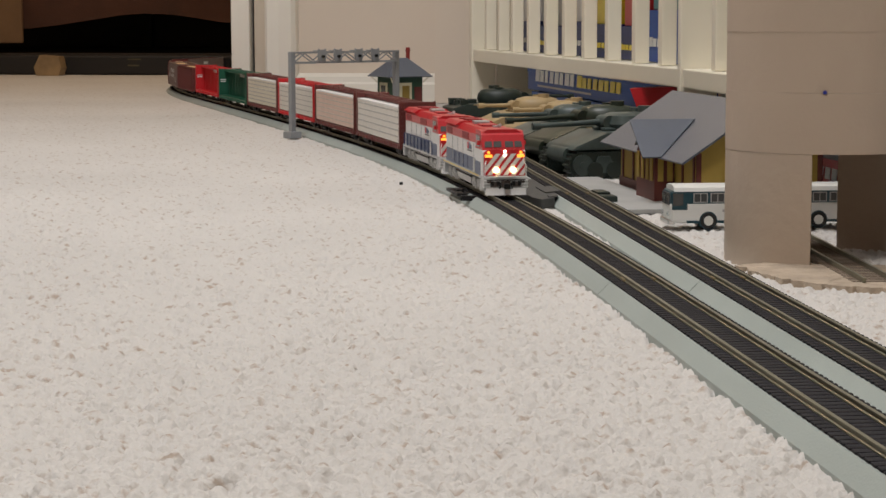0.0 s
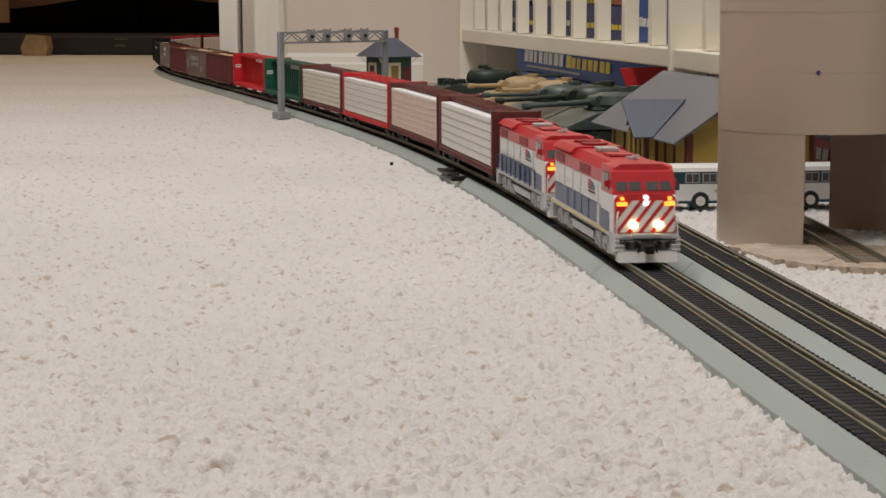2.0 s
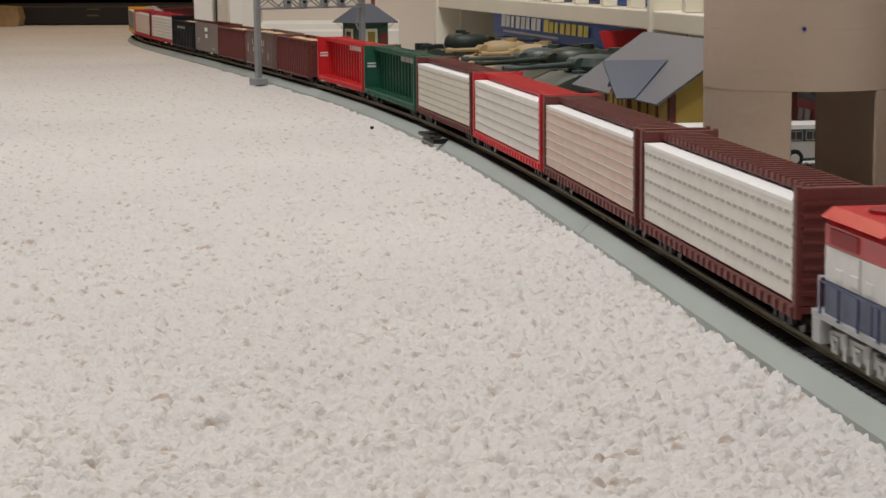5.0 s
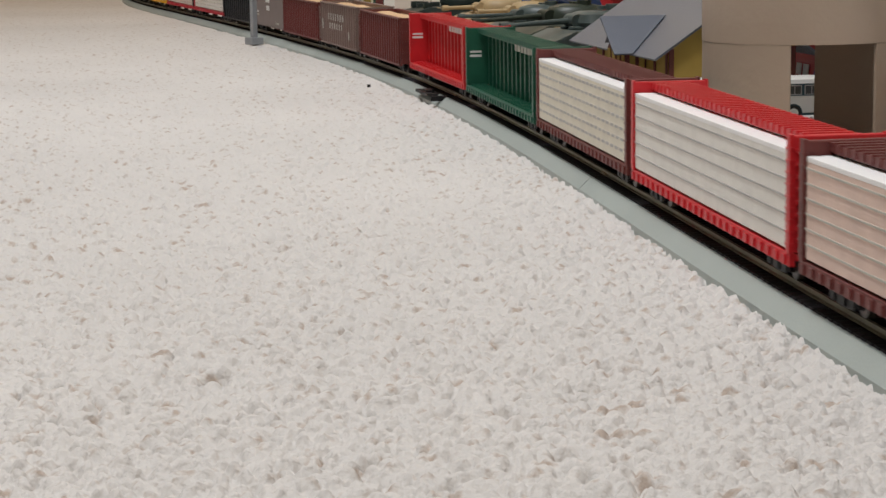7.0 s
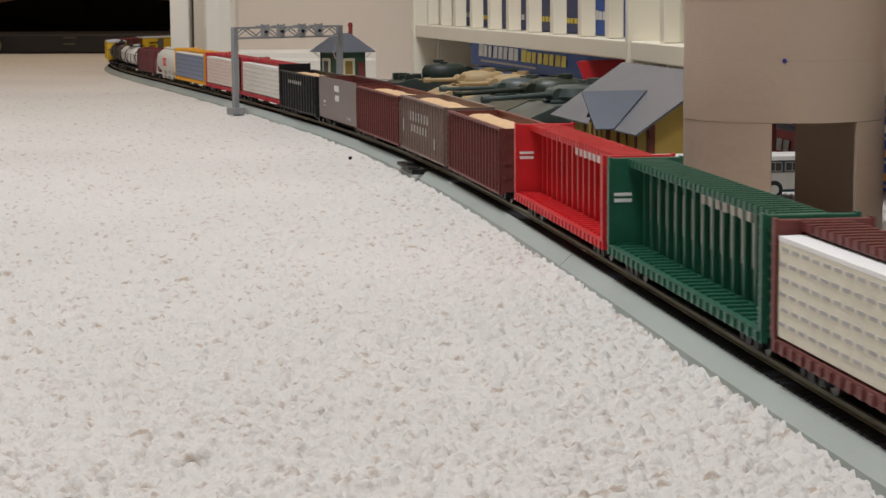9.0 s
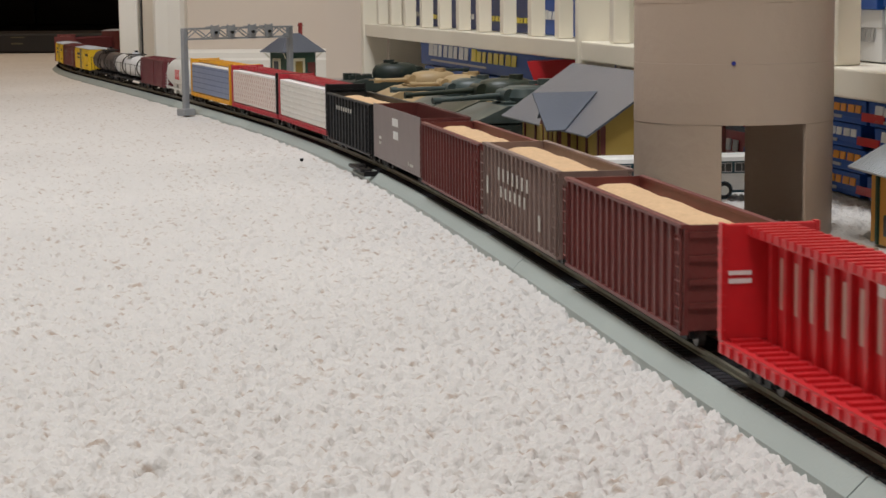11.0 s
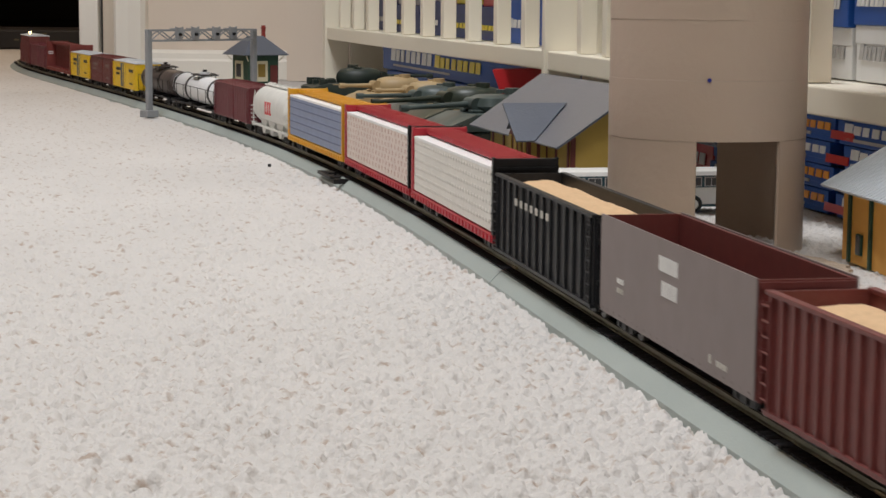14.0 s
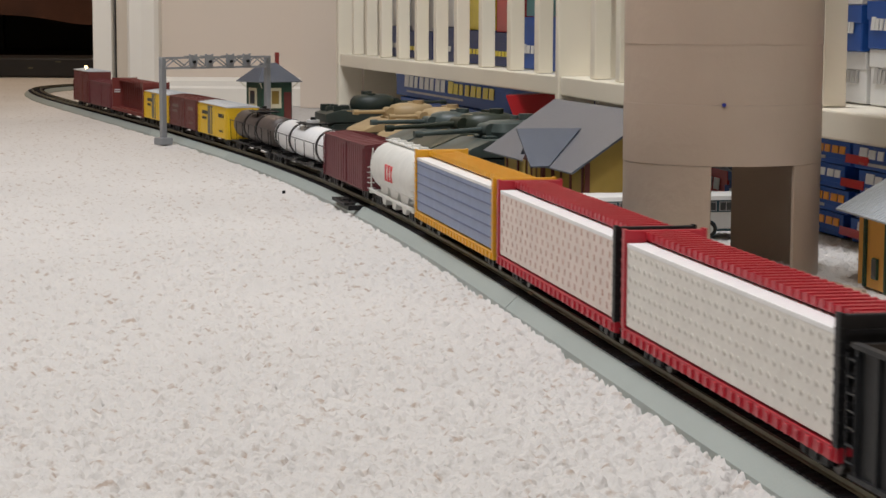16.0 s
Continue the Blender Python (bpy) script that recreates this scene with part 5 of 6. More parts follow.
def boxcar(L, body, roofmat, label, H=0.0465, doormat=None, bars=BARWHITE):
    t = thing("boxcar", pose(0, 0, 0), label, "freight car", "cars of the train")
    h, W, z0 = (L - 0.012) / 2, 0.0175, 0.0095
    part("body", B().box(-h, h, -W, W, z0, H, 0.0003), body, t)
    r = part("roof", B().prism([(-W - 0.0008, H), (W + 0.0008, H), (W + 0.0008, H + 0.0008), (0, H + 0.0028), (-W - 0.0008, H + 0.0008)], -h - 0.0008, h + 0.0008), roofmat, t)
    b = B()
    for i in range(12):
        x = -h + 2 * h * (i + 0.5) / 12
        b.prism([(-W - 0.0009, H + 0.0007), (-W - 0.0009, H + 0.0013), (0, H + 0.0034), (W + 0.0009, H + 0.0013), (W + 0.0009, H + 0.0007), (0, H + 0.0027)], x - 0.0005, x + 0.0005)
    part("roof_rib", b, roofmat, r)
    for sy in (-1, 1):
        yf = sy * W
        ya, yb = sorted((yf, yf + sy * 0.0010))
        dx = 0.014 * (1 if sy < 0 else -1) if doormat else 0.0
        d = part("door", B().box(-0.0115 - dx, 0.0115 - dx, ya, yb, z0 + 0.0015, H - 0.0015, 0.0003), doormat or body, t)
        yc, yd = sorted((yf + sy * 0.001, yf + sy * 0.0016))
        part("door_bar", B().box(-0.006, -0.0054, yc, yd, z0 + 0.002, H - 0.003).box(0.004, 0.0046, yc, yd, z0 + 0.002, H - 0.003), body, d)
        b = B().box(-h, h, *sorted((yf, yf + sy * 0.0003)), z0, z0 + 0.0012)
        for i in range(9):
            for s2 in (-1, 1):
                x = s2 * (0.014 + (h - 0.016) * i / 8)
                ye, yf2 = sorted((yf, yf + sy * 0.0004))
                b.box(x - 0.0004, x + 0.0004, ye, yf2, z0, H)
        part("side_seam", b, body, t)
        for x, z, w, hh in ((-h * 0.75, H - 0.012, h * 0.42, 0.004), (-h * 0.75, H - 0.018, h * 0.3, 0.003), (h * 0.4, H - 0.012, h * 0.35, 0.004), (h * 0.45, 0.016, h * 0.25, 0.002)):
            x = x if sy < 0 else -x - w
            n = max(2, int(w / 0.004))
            for i in range(n):
                ye, yf2 = sorted((yf, yf + sy * 0.0006))
                if bars:
                    part("print_bar", B().box(x + i * w / n, x + (i + 0.7) * w / n, ye, yf2, z, z + hh), bars, t)
    for sx in (-1, 1):
        b = B()
        for i in range(8):
            z = z0 + 0.003 + i * 0.0042
            a, c = sorted((sx * h, sx * (h + 0.0008)))
            b.box(a, c, -W + 0.002, W - 0.002, z, z + 0.0016)
        part("end_rib", b, body, t)
        b = B()
        for i in range(7):
            z = z0 + 0.002 + 0.005 * i
            b.rod((sx * (h - 0.0055), -W - 0.0012, z), (sx * (h - 0.0005), -W - 0.0012, z), r=0.0004)
        for q in (0.0055, 0.0005):
            b.rod((sx * (h - q), -W - 0.0012, z0), (sx * (h - q), -W - 0.0012, z0 + 0.033), r=0.0004)
        part("ladder", b, body, t)
    part("centre_sill", B().box(-h, h, -0.004, 0.004, 0.0055, z0 - 0.0001), BLACK, t)
    running_gear(t, L, 0.028)
    return t, L


def cylinder_hopper(L):
    t = thing("covered_hopper", pose(0, 0, 0), "white cylindrical covered grain hopper car with a red emblem", "freight car", "cars of the train")
    h = (L - 0.012) / 2
    b = B()
    n = 28
    rows = []
    for x, k in ((-h + 0.006, 0.0), (-h + 0.006, 0.8), (-h + 0.009, 0.97), (-h + 0.013, 1.0), (h - 0.013, 1.0), (h - 0.009, 0.97), (h - 0.006, 0.8), (h - 0.006, 0.0)):
        rows.append([b.bm.verts.new((x, 0.0178 * k * math.cos(2 * math.pi * i / n), 0.0305 + 0.0190 * k * math.sin(2 * math.pi * i / n))) for i in range(n)])
    for r0, r1 in zip(rows, rows[1:]):
        for i in range(n):
            b.bm.faces.new((r0[i], r0[(i + 1) % n], r1[(i + 1) % n], r1[i]))
    bmesh.ops.remove_doubles(b.bm, verts=b.bm.verts, dist=0.00001)
    part("barrel", b, CARWHITE, t, smooth=True)
    part("running_board", B().box(-h + 0.008, h - 0.008, -0.005, 0.005, 0.0497, 0.0508), CARWHITE, t)
    b = B()
    for i in range(6):
        x = -h + 0.02 + (2 * h - 0.04) * i / 5
        b.cyl((x, 0, 0.0508), (x, 0, 0.0522), 0.0035, 12)
    part("hatch", b, CARWHITE, t)
    for x in (-h * 0.45, 0, h * 0.45):
        part("hopper_bay", B().prism([(x - 0.016, 0.018), (x + 0.016, 0.018), (x + 0.005, 0.0045), (x - 0.005, 0.0045)], -0.0135, 0.0135, "y"), CARWHITE, t)
    part("side_sill", sill(B(), h, 0.0165, 0.0105, 0.0125), CARWHITE, t)
    for sx in (-1, 1):
        b = B()
        for y in (-0.015, 0.015):
            b.rod((sx * (h - 0.001), y, 0.011), (sx * (h - 0.001), y, 0.030), (sx * (h - 0.009), y, 0.044), r=0.0006)
            for i in range(5):
                b.rod((sx * (h - 0.001), y - 0.003, 0.013 + 0.004 * i), (sx * (h - 0.001), y + 0.003, 0.013 + 0.004 * i), r=0.0004)
        b.box(*sorted((sx * h, sx * (h - 0.008))), -0.0165, 0.0165, 0.0095, 0.0115)
        part("end_cage", b, CARWHITE, t)
    # emblem: plain red blocks on each side
    for sy in (-1, 1):
        for x in (-0.011, 0.000, 0.010):
            x = x if sy < 0 else -x
            part("emblem_block", B().box(x - 0.0022, x + 0.0022, *sorted((sy * 0.0160, sy * 0.0181)), 0.0245, 0.0365, 0.0003), BARRED, t, "red emblem block")
    running_gear(t, L, 0.026)
    return t, L


def tank_car(L, shell_mat, label, bands, r=0.0155, railing=True):
    t = thing("tank_car", pose(0, 0, 0), label, "freight car", "cars of the train")
    h = (L - 0.012) / 2
    zc = 0.0125 + r
    b = B()
    n = 28
    rows = []
    for x, k in ((-h + 0.004, 0.0), (-h + 0.0045, 0.55), (-h + 0.007, 0.86), (-h + 0.011, 1.0), (h - 0.011, 1.0), (h - 0.007, 0.86), (h - 0.0045, 0.55), (h - 0.004, 0.0)):
        rows.append([b.bm.verts.new((x, r * k * math.cos(2 * math.pi * i / n), zc + r * k * math.sin(2 * math.pi * i / n))) for i in range(n)])
    for r0, r1 in zip(rows, rows[1:]):
        for i in range(n):
            b.bm.faces.new((r0[i], r0[(i + 1) % n], r1[(i + 1) % n], r1[i]))
    bmesh.ops.remove_doubles(b.bm, verts=b.bm.verts, dist=0.00001)
    part("barrel", b, shell_mat, t, smooth=True)
    for x in bands:
        part("band", B().cyl((x - 0.0036, 0, zc), (x + 0.0036, 0, zc), r + 0.0007, 28), BLACK, t, "black strap band", smooth=True)
    d = part("dome", B().cyl((0, 0, zc + r - 0.002), (0, 0, zc + r + 0.005), 0.006, 18), shell_mat, t, smooth=True)
    part("platform", B().box(-0.018, 0.018, -0.0125, 0.0125, zc + r + 0.0012, zc + r + 0.0024, 0.0003), BLACK, t, "black walkway round the dome")
    part("valve", B().cyl((0, 0, zc + r + 0.005), (0, 0, zc + r + 0.0075), 0.0025, 10), BLACK, d)
    b = B().box(-h, h, -0.005, 0.005, 0.0075, 0.0105)
    sill(b, h, 0.0160, 0.0095, 0.0110)
    for x in (-h * 0.6, 0, h * 0.6):
        b.box(x - 0.002, x + 0.002, -0.0158, 0.0158, 0.0095, 0.0135)
    part("frame", b, BLACK, t)
    b = B()
    for sy in (-1, 1):
        y = sy * 0.0172
        b.rod((-h, y, zc + 0.004), (h, y, zc + 0.004), r=0.0004)
        for i in range(7):
            x = -h + 2 * h * i / 6
            b.rod((x, y * 0.95, 0.0108), (x, y, zc + 0.004), r=0.0004)
        b.rod((-0.012, sy * 0.010, zc + r + 0.003), (0.012, sy * 0.010, zc + r + 0.003), r=0.0004)
        b.rod((-0.012, sy * 0.010, zc + r * 0.7), (-0.012, sy * 0.010, zc + r + 0.003), r=0.0004)
        b.rod((0.012, sy * 0.010, zc + r * 0.7), (0.012, sy * 0.010, zc + r + 0.003), r=0.0004)
    part("handrail", b, BLACK, t)
    running_gear(t, L, 0.028)
    return t, L


def locomotive(L, label, lead):
    """Wide-cab road diesel: red over white over blue, grey below, striped nose."""
    t = thing("locomotive", pose(0, 0, 0), label, "locomotive", "locomotives of the train")
    h, W = L / 2 - 0.006, 0.0168
    zs = 0.0150
    part("underframe", B().box(-h + 0.002, h - 0.004, -W, W, zs - 0.0022, zs + 0.0004, 0.0004), LOCO_GREY, t)
    if lead:
        part("sill_stripe", B().box(-h + 0.003, h - 0.024, -W - 0.0003, W + 0.0003, zs - 0.0010, zs - 0.0002), YELLOWLINE, t, "yellow edge stripe")
    xc = h - 0.040          # back of the cab
    xb = -h + 0.012         # back of the hood
    w2 = 0.0158             # half width of the cowl
    # cowl in three colour bands
    part("lower_cowl", B().box(xb, xc, -w2, w2, zs + 0.0004, 0.0265, 0.0003), LOCO_BLUE, t, "blue lower body")
    part("middle_cowl", B().box(xb, xc, -w2, w2, 0.0266, 0.0385, 0.0003), LOCO_WHITE, t, "white middle body")
    part("upper_cowl", B().prism([(-w2, 0.0386), (w2, 0.0386), (w2, 0.0455), (w2 - 0.0045, 0.0500), (-w2 + 0.0045, 0.0500), (-w2, 0.0455)], xb, xc), LOCO_RED, t, "red upper body")
    for sy in (-1, 1):
        ya, yb = sorted((sy * w2, sy * (w2 + 0.0004)))
        for x0, x1 in ((xb + 0.006, xb + 0.032), (xb + 0.082, xb + 0.112)):
            part("grille", B().box(x0, x1, ya, yb, 0.0395, 0.0447), LOCO_DARK, t)
        for x in (xb + 0.034, xb + 0.060, xb + 0.085, xc - 0.012):
            part("door_seam", B().box(x, x + 0.0003, ya, yb, 0.018, 0.0380), LOCO_GREY, t)
        part("side_cabinet", B().box(xc - 0.010, xc - 0.004, *sorted((sy * w2, sy * (w2 + 0.0012))), zs + 0.0006, 0.0268, 0.0004), LOCO_SILVER, t, "narrow silver side cabinet")
        for x in (xb + 0.045, xb + 0.066, xb + 0.087, xb + 0.108):
            part("panel_seam", B().box(x, x + 0.0004, *sorted((sy * w2, sy * (w2 + 0.0004))), zs + 0.0006, 0.0262), RAILBLUE, t)
        part("air_pipe", B().rod((-0.036, sy * 0.0155, 0.0105), (0.034, sy * 0.0155, 0.0105), r=0.0007).rod((-0.036, sy * 0.0150, 0.0122), (0.034, sy * 0.0150, 0.0122), r=0.0005), BLACK, t)
        for x, z, w, hh, mm in ((xc - 0.040, 0.0322, 0.0060, 0.0052, BARRED), (xc - 0.0335, 0.0322, 0.0016, 0.0050, LOCO_BLUE), (xc - 0.0310, 0.0322, 0.0030, 0.0044, LOCO_BLUE), (xc - 0.0270, 0.0322, 0.0012, 0.0044, LOCO_BLUE), (xc - 0.0250, 0.0322, 0.0030, 0.0030, LOCO_BLUE), (xc - 0.040, 0.0305, 0.0190, 0.0009, BARBLACK)):
            x = x if sy < 0 else 2 * (xc - 0.031) - x - w
            part("print_bar", B().box(x, x + w, ya, yb, z, z + hh), mm, t)
        if not lead:
            b = B().rod((xb, sy * (W + 0.0004), 0.0262), (xc, sy * (W + 0.0004), 0.0262), r=0.0004)
            for i in range(9):
                x = xb + (xc - xb) * i / 8
                b.rod((x, sy * (W + 0.0004), zs), (x, sy * (W + 0.0004), 0.0262), r=0.00055)
            part("handrail", b, RAILBLUE, t, "dark blue handrail")
        for x in (xb + 0.012, xb + 0.026, xb + 0.040, xb + 0.075, xc - 0.006):
            part("vent_panel", B().box(x, x + 0.006, *sorted((sy * w2, sy * (w2 + 0.0005))), 0.0285, 0.0345 if x > 0 else 0.0320, 0.0001), LOCO_WHITE, t)
        part("step_well", B().box(h - 0.016, h - 0.006, *sorted((sy * (W - 0.004), sy * (W + 0.0004))), 0.0045, zs - 0.002, 0.0003), LOCO_GREY, t)
        part("step_well", B().box(-h + 0.004, -h + 0.012, *sorted((sy * (W - 0.004), sy * (W + 0.0004))), 0.0045, zs - 0.002, 0.0003), LOCO_GREY, t)
    # roof fittings
    part("roof_fan", B().cyl((xb + 0.020, 0, 0.0508), (xb + 0.020, 0, 0.0522), 0.0080, 22), LOCO_DARK, t)
    part("roof_fan", B().cyl((xb + 0.042, 0, 0.0508), (xb + 0.042, 0, 0.0522), 0.0080, 22), LOCO_DARK, t)
    part("exhaust", B().box(xb + 0.072, xb + 0.086, -0.0060, 0.0060, 0.0500, 0.0526, 0.0006), LOCO_SILVER, t, "silver exhaust box")
    part("roof_hatch", B().box(xb + 0.100, xb + 0.116, -0.0065, 0.0065, 0.0500, 0.0514, 0.0005), LOCO_RED, t)
    part("radiator_wing", B().prism([(-0.0172, 0.0478), (0.0172, 0.0478), (0.0130, 0.0510), (-0.0130, 0.0510)], xb - 0.001, xb + 0.056), LOCO_RED, t)
    part("brake_box", B().box(xc - 0.050, xc - 0.028, -0.006, 0.006, 0.0500, 0.0512, 0.0004), LOCO_DARK, t)
    part("horn", B().cyl((xc - 0.014, 0.004, 0.0515), (xc - 0.006, 0.004, 0.0522), 0.0007, 8, 0.0014).box(xc - 0.016, xc - 0.012, 0.0, 0.006, 0.0500, 0.0514), SILVER, t)
    # cab
    xf = h - 0.0085
    part("cab_lower", B().prism([(xc, zs + 0.0004), (xf, zs + 0.0004), (xf, 0.0330), (xf - 0.0015, 0.0350), (xc, 0.0350)], -w2 - 0.0008, w2 + 0.0008, "y"), LOCO_WHITE, t)
    part("cab_skirt", B().box(xc - 0.0001, xf - 0.010, -w2 - 0.0011, w2 + 0.0011, zs + 0.0004, 0.0255), LOCO_BLUE, t)
    part("cab_upper", B().prism([(xc, 0.0351), (xf - 0.0015, 0.0351), (xf - 0.0068, 0.0465), (xf - 0.010, 0.0490), (xf - 0.013, 0.0496), (xc, 0.0496)], -w2 - 0.0008, w2 + 0.0008, "y"), LOCO_RED, t)
    part("cab_roof", B().prism([(-w2 - 0.0012, 0.0472), (w2 + 0.0012, 0.0465), (w2 - 0.0045, 0.0505), (-w2 + 0.0045, 0.0505)], xc, xf - 0.0085), LOCO_RED, t)
    for y0, y1 in ((-0.0150, -0.0014), (0.0014, 0.0150)):
        part("windscreen", B().slab([(xf - 0.0022, y0 * 0.98, 0.0372), (xf - 0.0022, y1 * 0.98, 0.0372), (xf - 0.0062, y1 * 0.94, 0.0448), (xf - 0.0062, y0 * 0.94, 0.0448)], 0.0006), GLASSDARK, t)
        ym = (y0 + y1) / 2
        part("window_post", B().slab([(xf - 0.0019, ym - 0.0005, 0.0372), (xf - 0.0019, ym + 0.0005, 0.0372), (xf - 0.0059, ym + 0.0005, 0.0448), (xf - 0.0059, ym - 0.0005, 0.0448)], 0.0006), LOCO_RED, t)
    for sy in (-1, 1):
        ya, yb = sorted((sy * (w2 + 0.0008), sy * (w2 + 0.0012)))
        part("cab_window", B().box(xc + 0.004, xc + 0.011, ya, yb, 0.0370, 0.0455).box(xc + 0.0125, xc + 0.0190, ya, yb, 0.0370, 0.0455), GLASSDARK, t)
        part("mirror", B().box(xc + 0.020, xc + 0.0207, *sorted((sy * (w2 + 0.001), sy * (w2 + 0.0035))), 0.0385, 0.0420), LOCO_RED, t)
    # nose with slanted stripes
    nose = part("nose", B().prism([(-0.0158, zs + 0.0005), (0.0158, zs + 0.0005), (0.0160, 0.0335), (0.0130, 0.0358), (-0.0130, 0.0358), (-0.0160, 0.0335)], xf - 0.0005, h - 0.0060), LOCO_RED, t, "red nose with white slanted stripes")
    for k in range(6):
        y = -0.0200 + k * 0.0062
        pts = []
        for yy, zz in ((y, zs + 0.001), (y + 0.0036, zs + 0.001), (y + 0.0166, 0.0325), (y + 0.0130, 0.0325)):
            pts.append((yy, zz))
        # keep the stripe on the nose
        lo, hi = -0.0156, 0.0156
        clip = []
        for (ya, za), (yb, zb) in zip(pts, pts[1:] + pts[:1]):
            steps = 8
            for s in range(steps):
                u = s / steps
                clip.append((ya + (yb - ya) * u, za + (zb - za) * u))
        clip = [(min(hi, max(lo, a)), c) for a, c in clip if lo - 0.006 <= a <= hi + 0.006]
        seen = []
        for c in clip:
            if not seen or (abs(c[0] - seen[-1][0]) + abs(c[1] - seen[-1][1])) > 1e-5:
                seen.append(c)
        if len(seen) > 3:
            part("stripe", B().prism(seen, h - 0.00595, h - 0.0056), LOCO_WHITE, nose)
    for sy in (-1, 1):
        part("number_board", B().box(h - 0.0063, h - 0.0050, *sorted((sy * 0.0098, sy * 0.0152)), 0.0298, 0.0318), LAMP_AMBER, t, "lit amber number board")
        part("marker_lamp", B().cyl((h - 0.0062, sy * 0.0125, 0.0336), (h - 0.0050, sy * 0.0125, 0.0336), 0.0011, 10), LAMP_AMBER, t)
        part("ditch_light", B().cyl((h - 0.006, sy * 0.0066, 0.0200), (h - 0.0043, sy * 0.0066, 0.0200), 0.0023, 16), LAMP_WARM, t, "lit round ditch light")
        part("plow_step", B().box(h - 0.0065, h - 0.0005, *sorted((sy * 0.0125, sy * 0.0172)), 0.0065, 0.0145, 0.0004), LOCO_SILVER, t)
        b = B().rod((h - 0.002, sy * 0.016, 0.0145), (h - 0.002, sy * 0.016, 0.0240), (h - 0.0055, sy * 0.0145, 0.0270), r=0.0004)
        part("nose_handrail", b, LOCO_WHITE, t)
        b = B()
        for zz in (0.0075, 0.0100, 0.0125):
            b.rod((h - 0.0002, sy * 0.0125, zz), (h - 0.0002, sy * 0.0172, zz), r=0.0004)
        part("step_tread", b, LOCO_WHITE, t)
        b = B().rod((h - 0.001, sy * 0.004, 0.0105), (h + 0.0005, sy * 0.0045, 0.0075), (h - 0.0005, sy * 0.005, 0.0062), r=0.0006)
        part("air_hose", b, BLACK, t)
    for z in (0.0312, 0.0342):
        part("headlight", B().cyl((h - 0.0062, 0.0, z), (h - 0.0048, 0.0, z), 0.0012, 12), LAMP_WHITE, t, "lit white headlight")
    part("pilot", B().box(h - 0.0085, h - 0.0012, -0.0168, 0.0168, 0.0050, zs, 0.0006), LOCO_GREY, t)
    part("plow", B().prism([(h - 0.006, 0.0012), (h + 0.0015, 0.0012), (h - 0.0004, 0.0066), (h - 0.006, 0.0066)], -0.0155, 0.0155, "y"), LOCO_WHITE, t, "white snow plow")
    for y in (-0.0105, -0.006, 0.006, 0.0105):
        part("pilot_detail", B().box(h - 0.0013, h - 0.0002, y - 0.0012, y + 0.0012, 0.0085, 0.0118, 0.0002), BLACK, t)
    # raised dark brown blocks give the look of shaded recesses by colour
    for y, z, w, hh in ((-0.0085, 0.0095, 0.0030, 0.0020), (0.0085, 0.0095, 0.0030, 0.0020), (0.0, 0.0092, 0.0034, 0.0030), (-0.0130, 0.0115, 0.0018, 0.0016), (0.0130, 0.0115, 0.0018, 0.0016)):
        part("recess_shade", B().box(h - 0.0014, h - 0.0004, y - w, y + w, z - hh, z + hh, 0.0003), TANKBROWN, t)
    part("pilot_bar", B().rod((h + 0.0002, -0.015, 0.0128), (h + 0.0002, 0.015, 0.0128), r=0.0004), BLACK, t)
    part("anticlimber", B().box(h - 0.0065, h + 0.0004, -0.0075, 0.0075, 0.0138, 0.0156, 0.0003), LOCO_GREY, t)
    # fuel tank and trucks
    part("fuel_tank", B().prism([(-0.0150, 0.0050), (-0.0115, 0.0030), (0.0115, 0.0030), (0.0150, 0.0050), (0.0150, 0.0125), (-0.0150, 0.0125)], -0.032, 0.030), LOCO_SILVER, t)
    running_gear(t, L, 0.047, (-0.0215, 0.0, 0.0215), LOCO_TRUCK)
    if not lead:
        b = B()
        for y in (-0.014, -0.007, 0.007, 0.014):
            b.rod((-h + 0.0015, y, zs), (-h + 0.0015, y, zs + 0.011), r=0.0004)
        b.rod((-h + 0.0015, -0.014, zs + 0.011), (-h + 0.0015, -0.007, zs + 0.011), r=0.0004).rod((-h + 0.0015, 0.014, zs + 0.011), (-h + 0.0015, 0.007, zs + 0.011), r=0.0004)
        part("end_rail", b, LOCO_WHITE, t)
    return t, L


def loco_truck_mesh():
    b = B()
    r = 0.0056
    for y in (-0.0138, 0.0116):
        b.prism([(-0.029, r), (-0.029, r + 0.003), (-0.026, r + 0.0045), (0.026, r + 0.0045), (0.029, r + 0.003), (0.029, r), (0.012, r - 0.0012), (-0.012, r - 0.0012)], y, y + 0.0022, "y")
        for x in (-0.0215, 0, 0.0215):
            b.box(x - 0.0032, x + 0.0032, y - 0.0008, y + 0.0030, r - 0.0026, r + 0.0030)
            b.cyl((x, y - 0.0014, r), (x, y + 0.0036, r), 0.0017, 10)
        for x in (-0.0108, 0.0108):
            b.box(x - 0.0016, x + 0.0016, y - 0.0011, y + 0.0033, r - 0.0034, r + 0.0022)
            b.cyl((x, y - 0.0010, r + 0.002), (x, y - 0.0010, r + 0.006), 0.0014, 8)
    b.box(-0.02, 0.02, -0.0116, 0.0116, r + 0.001, r + 0.0045)
    return b.mesh("truck_frame", LOCO_SILVER)


LOCO_TRUCK = loco_truck_mesh()


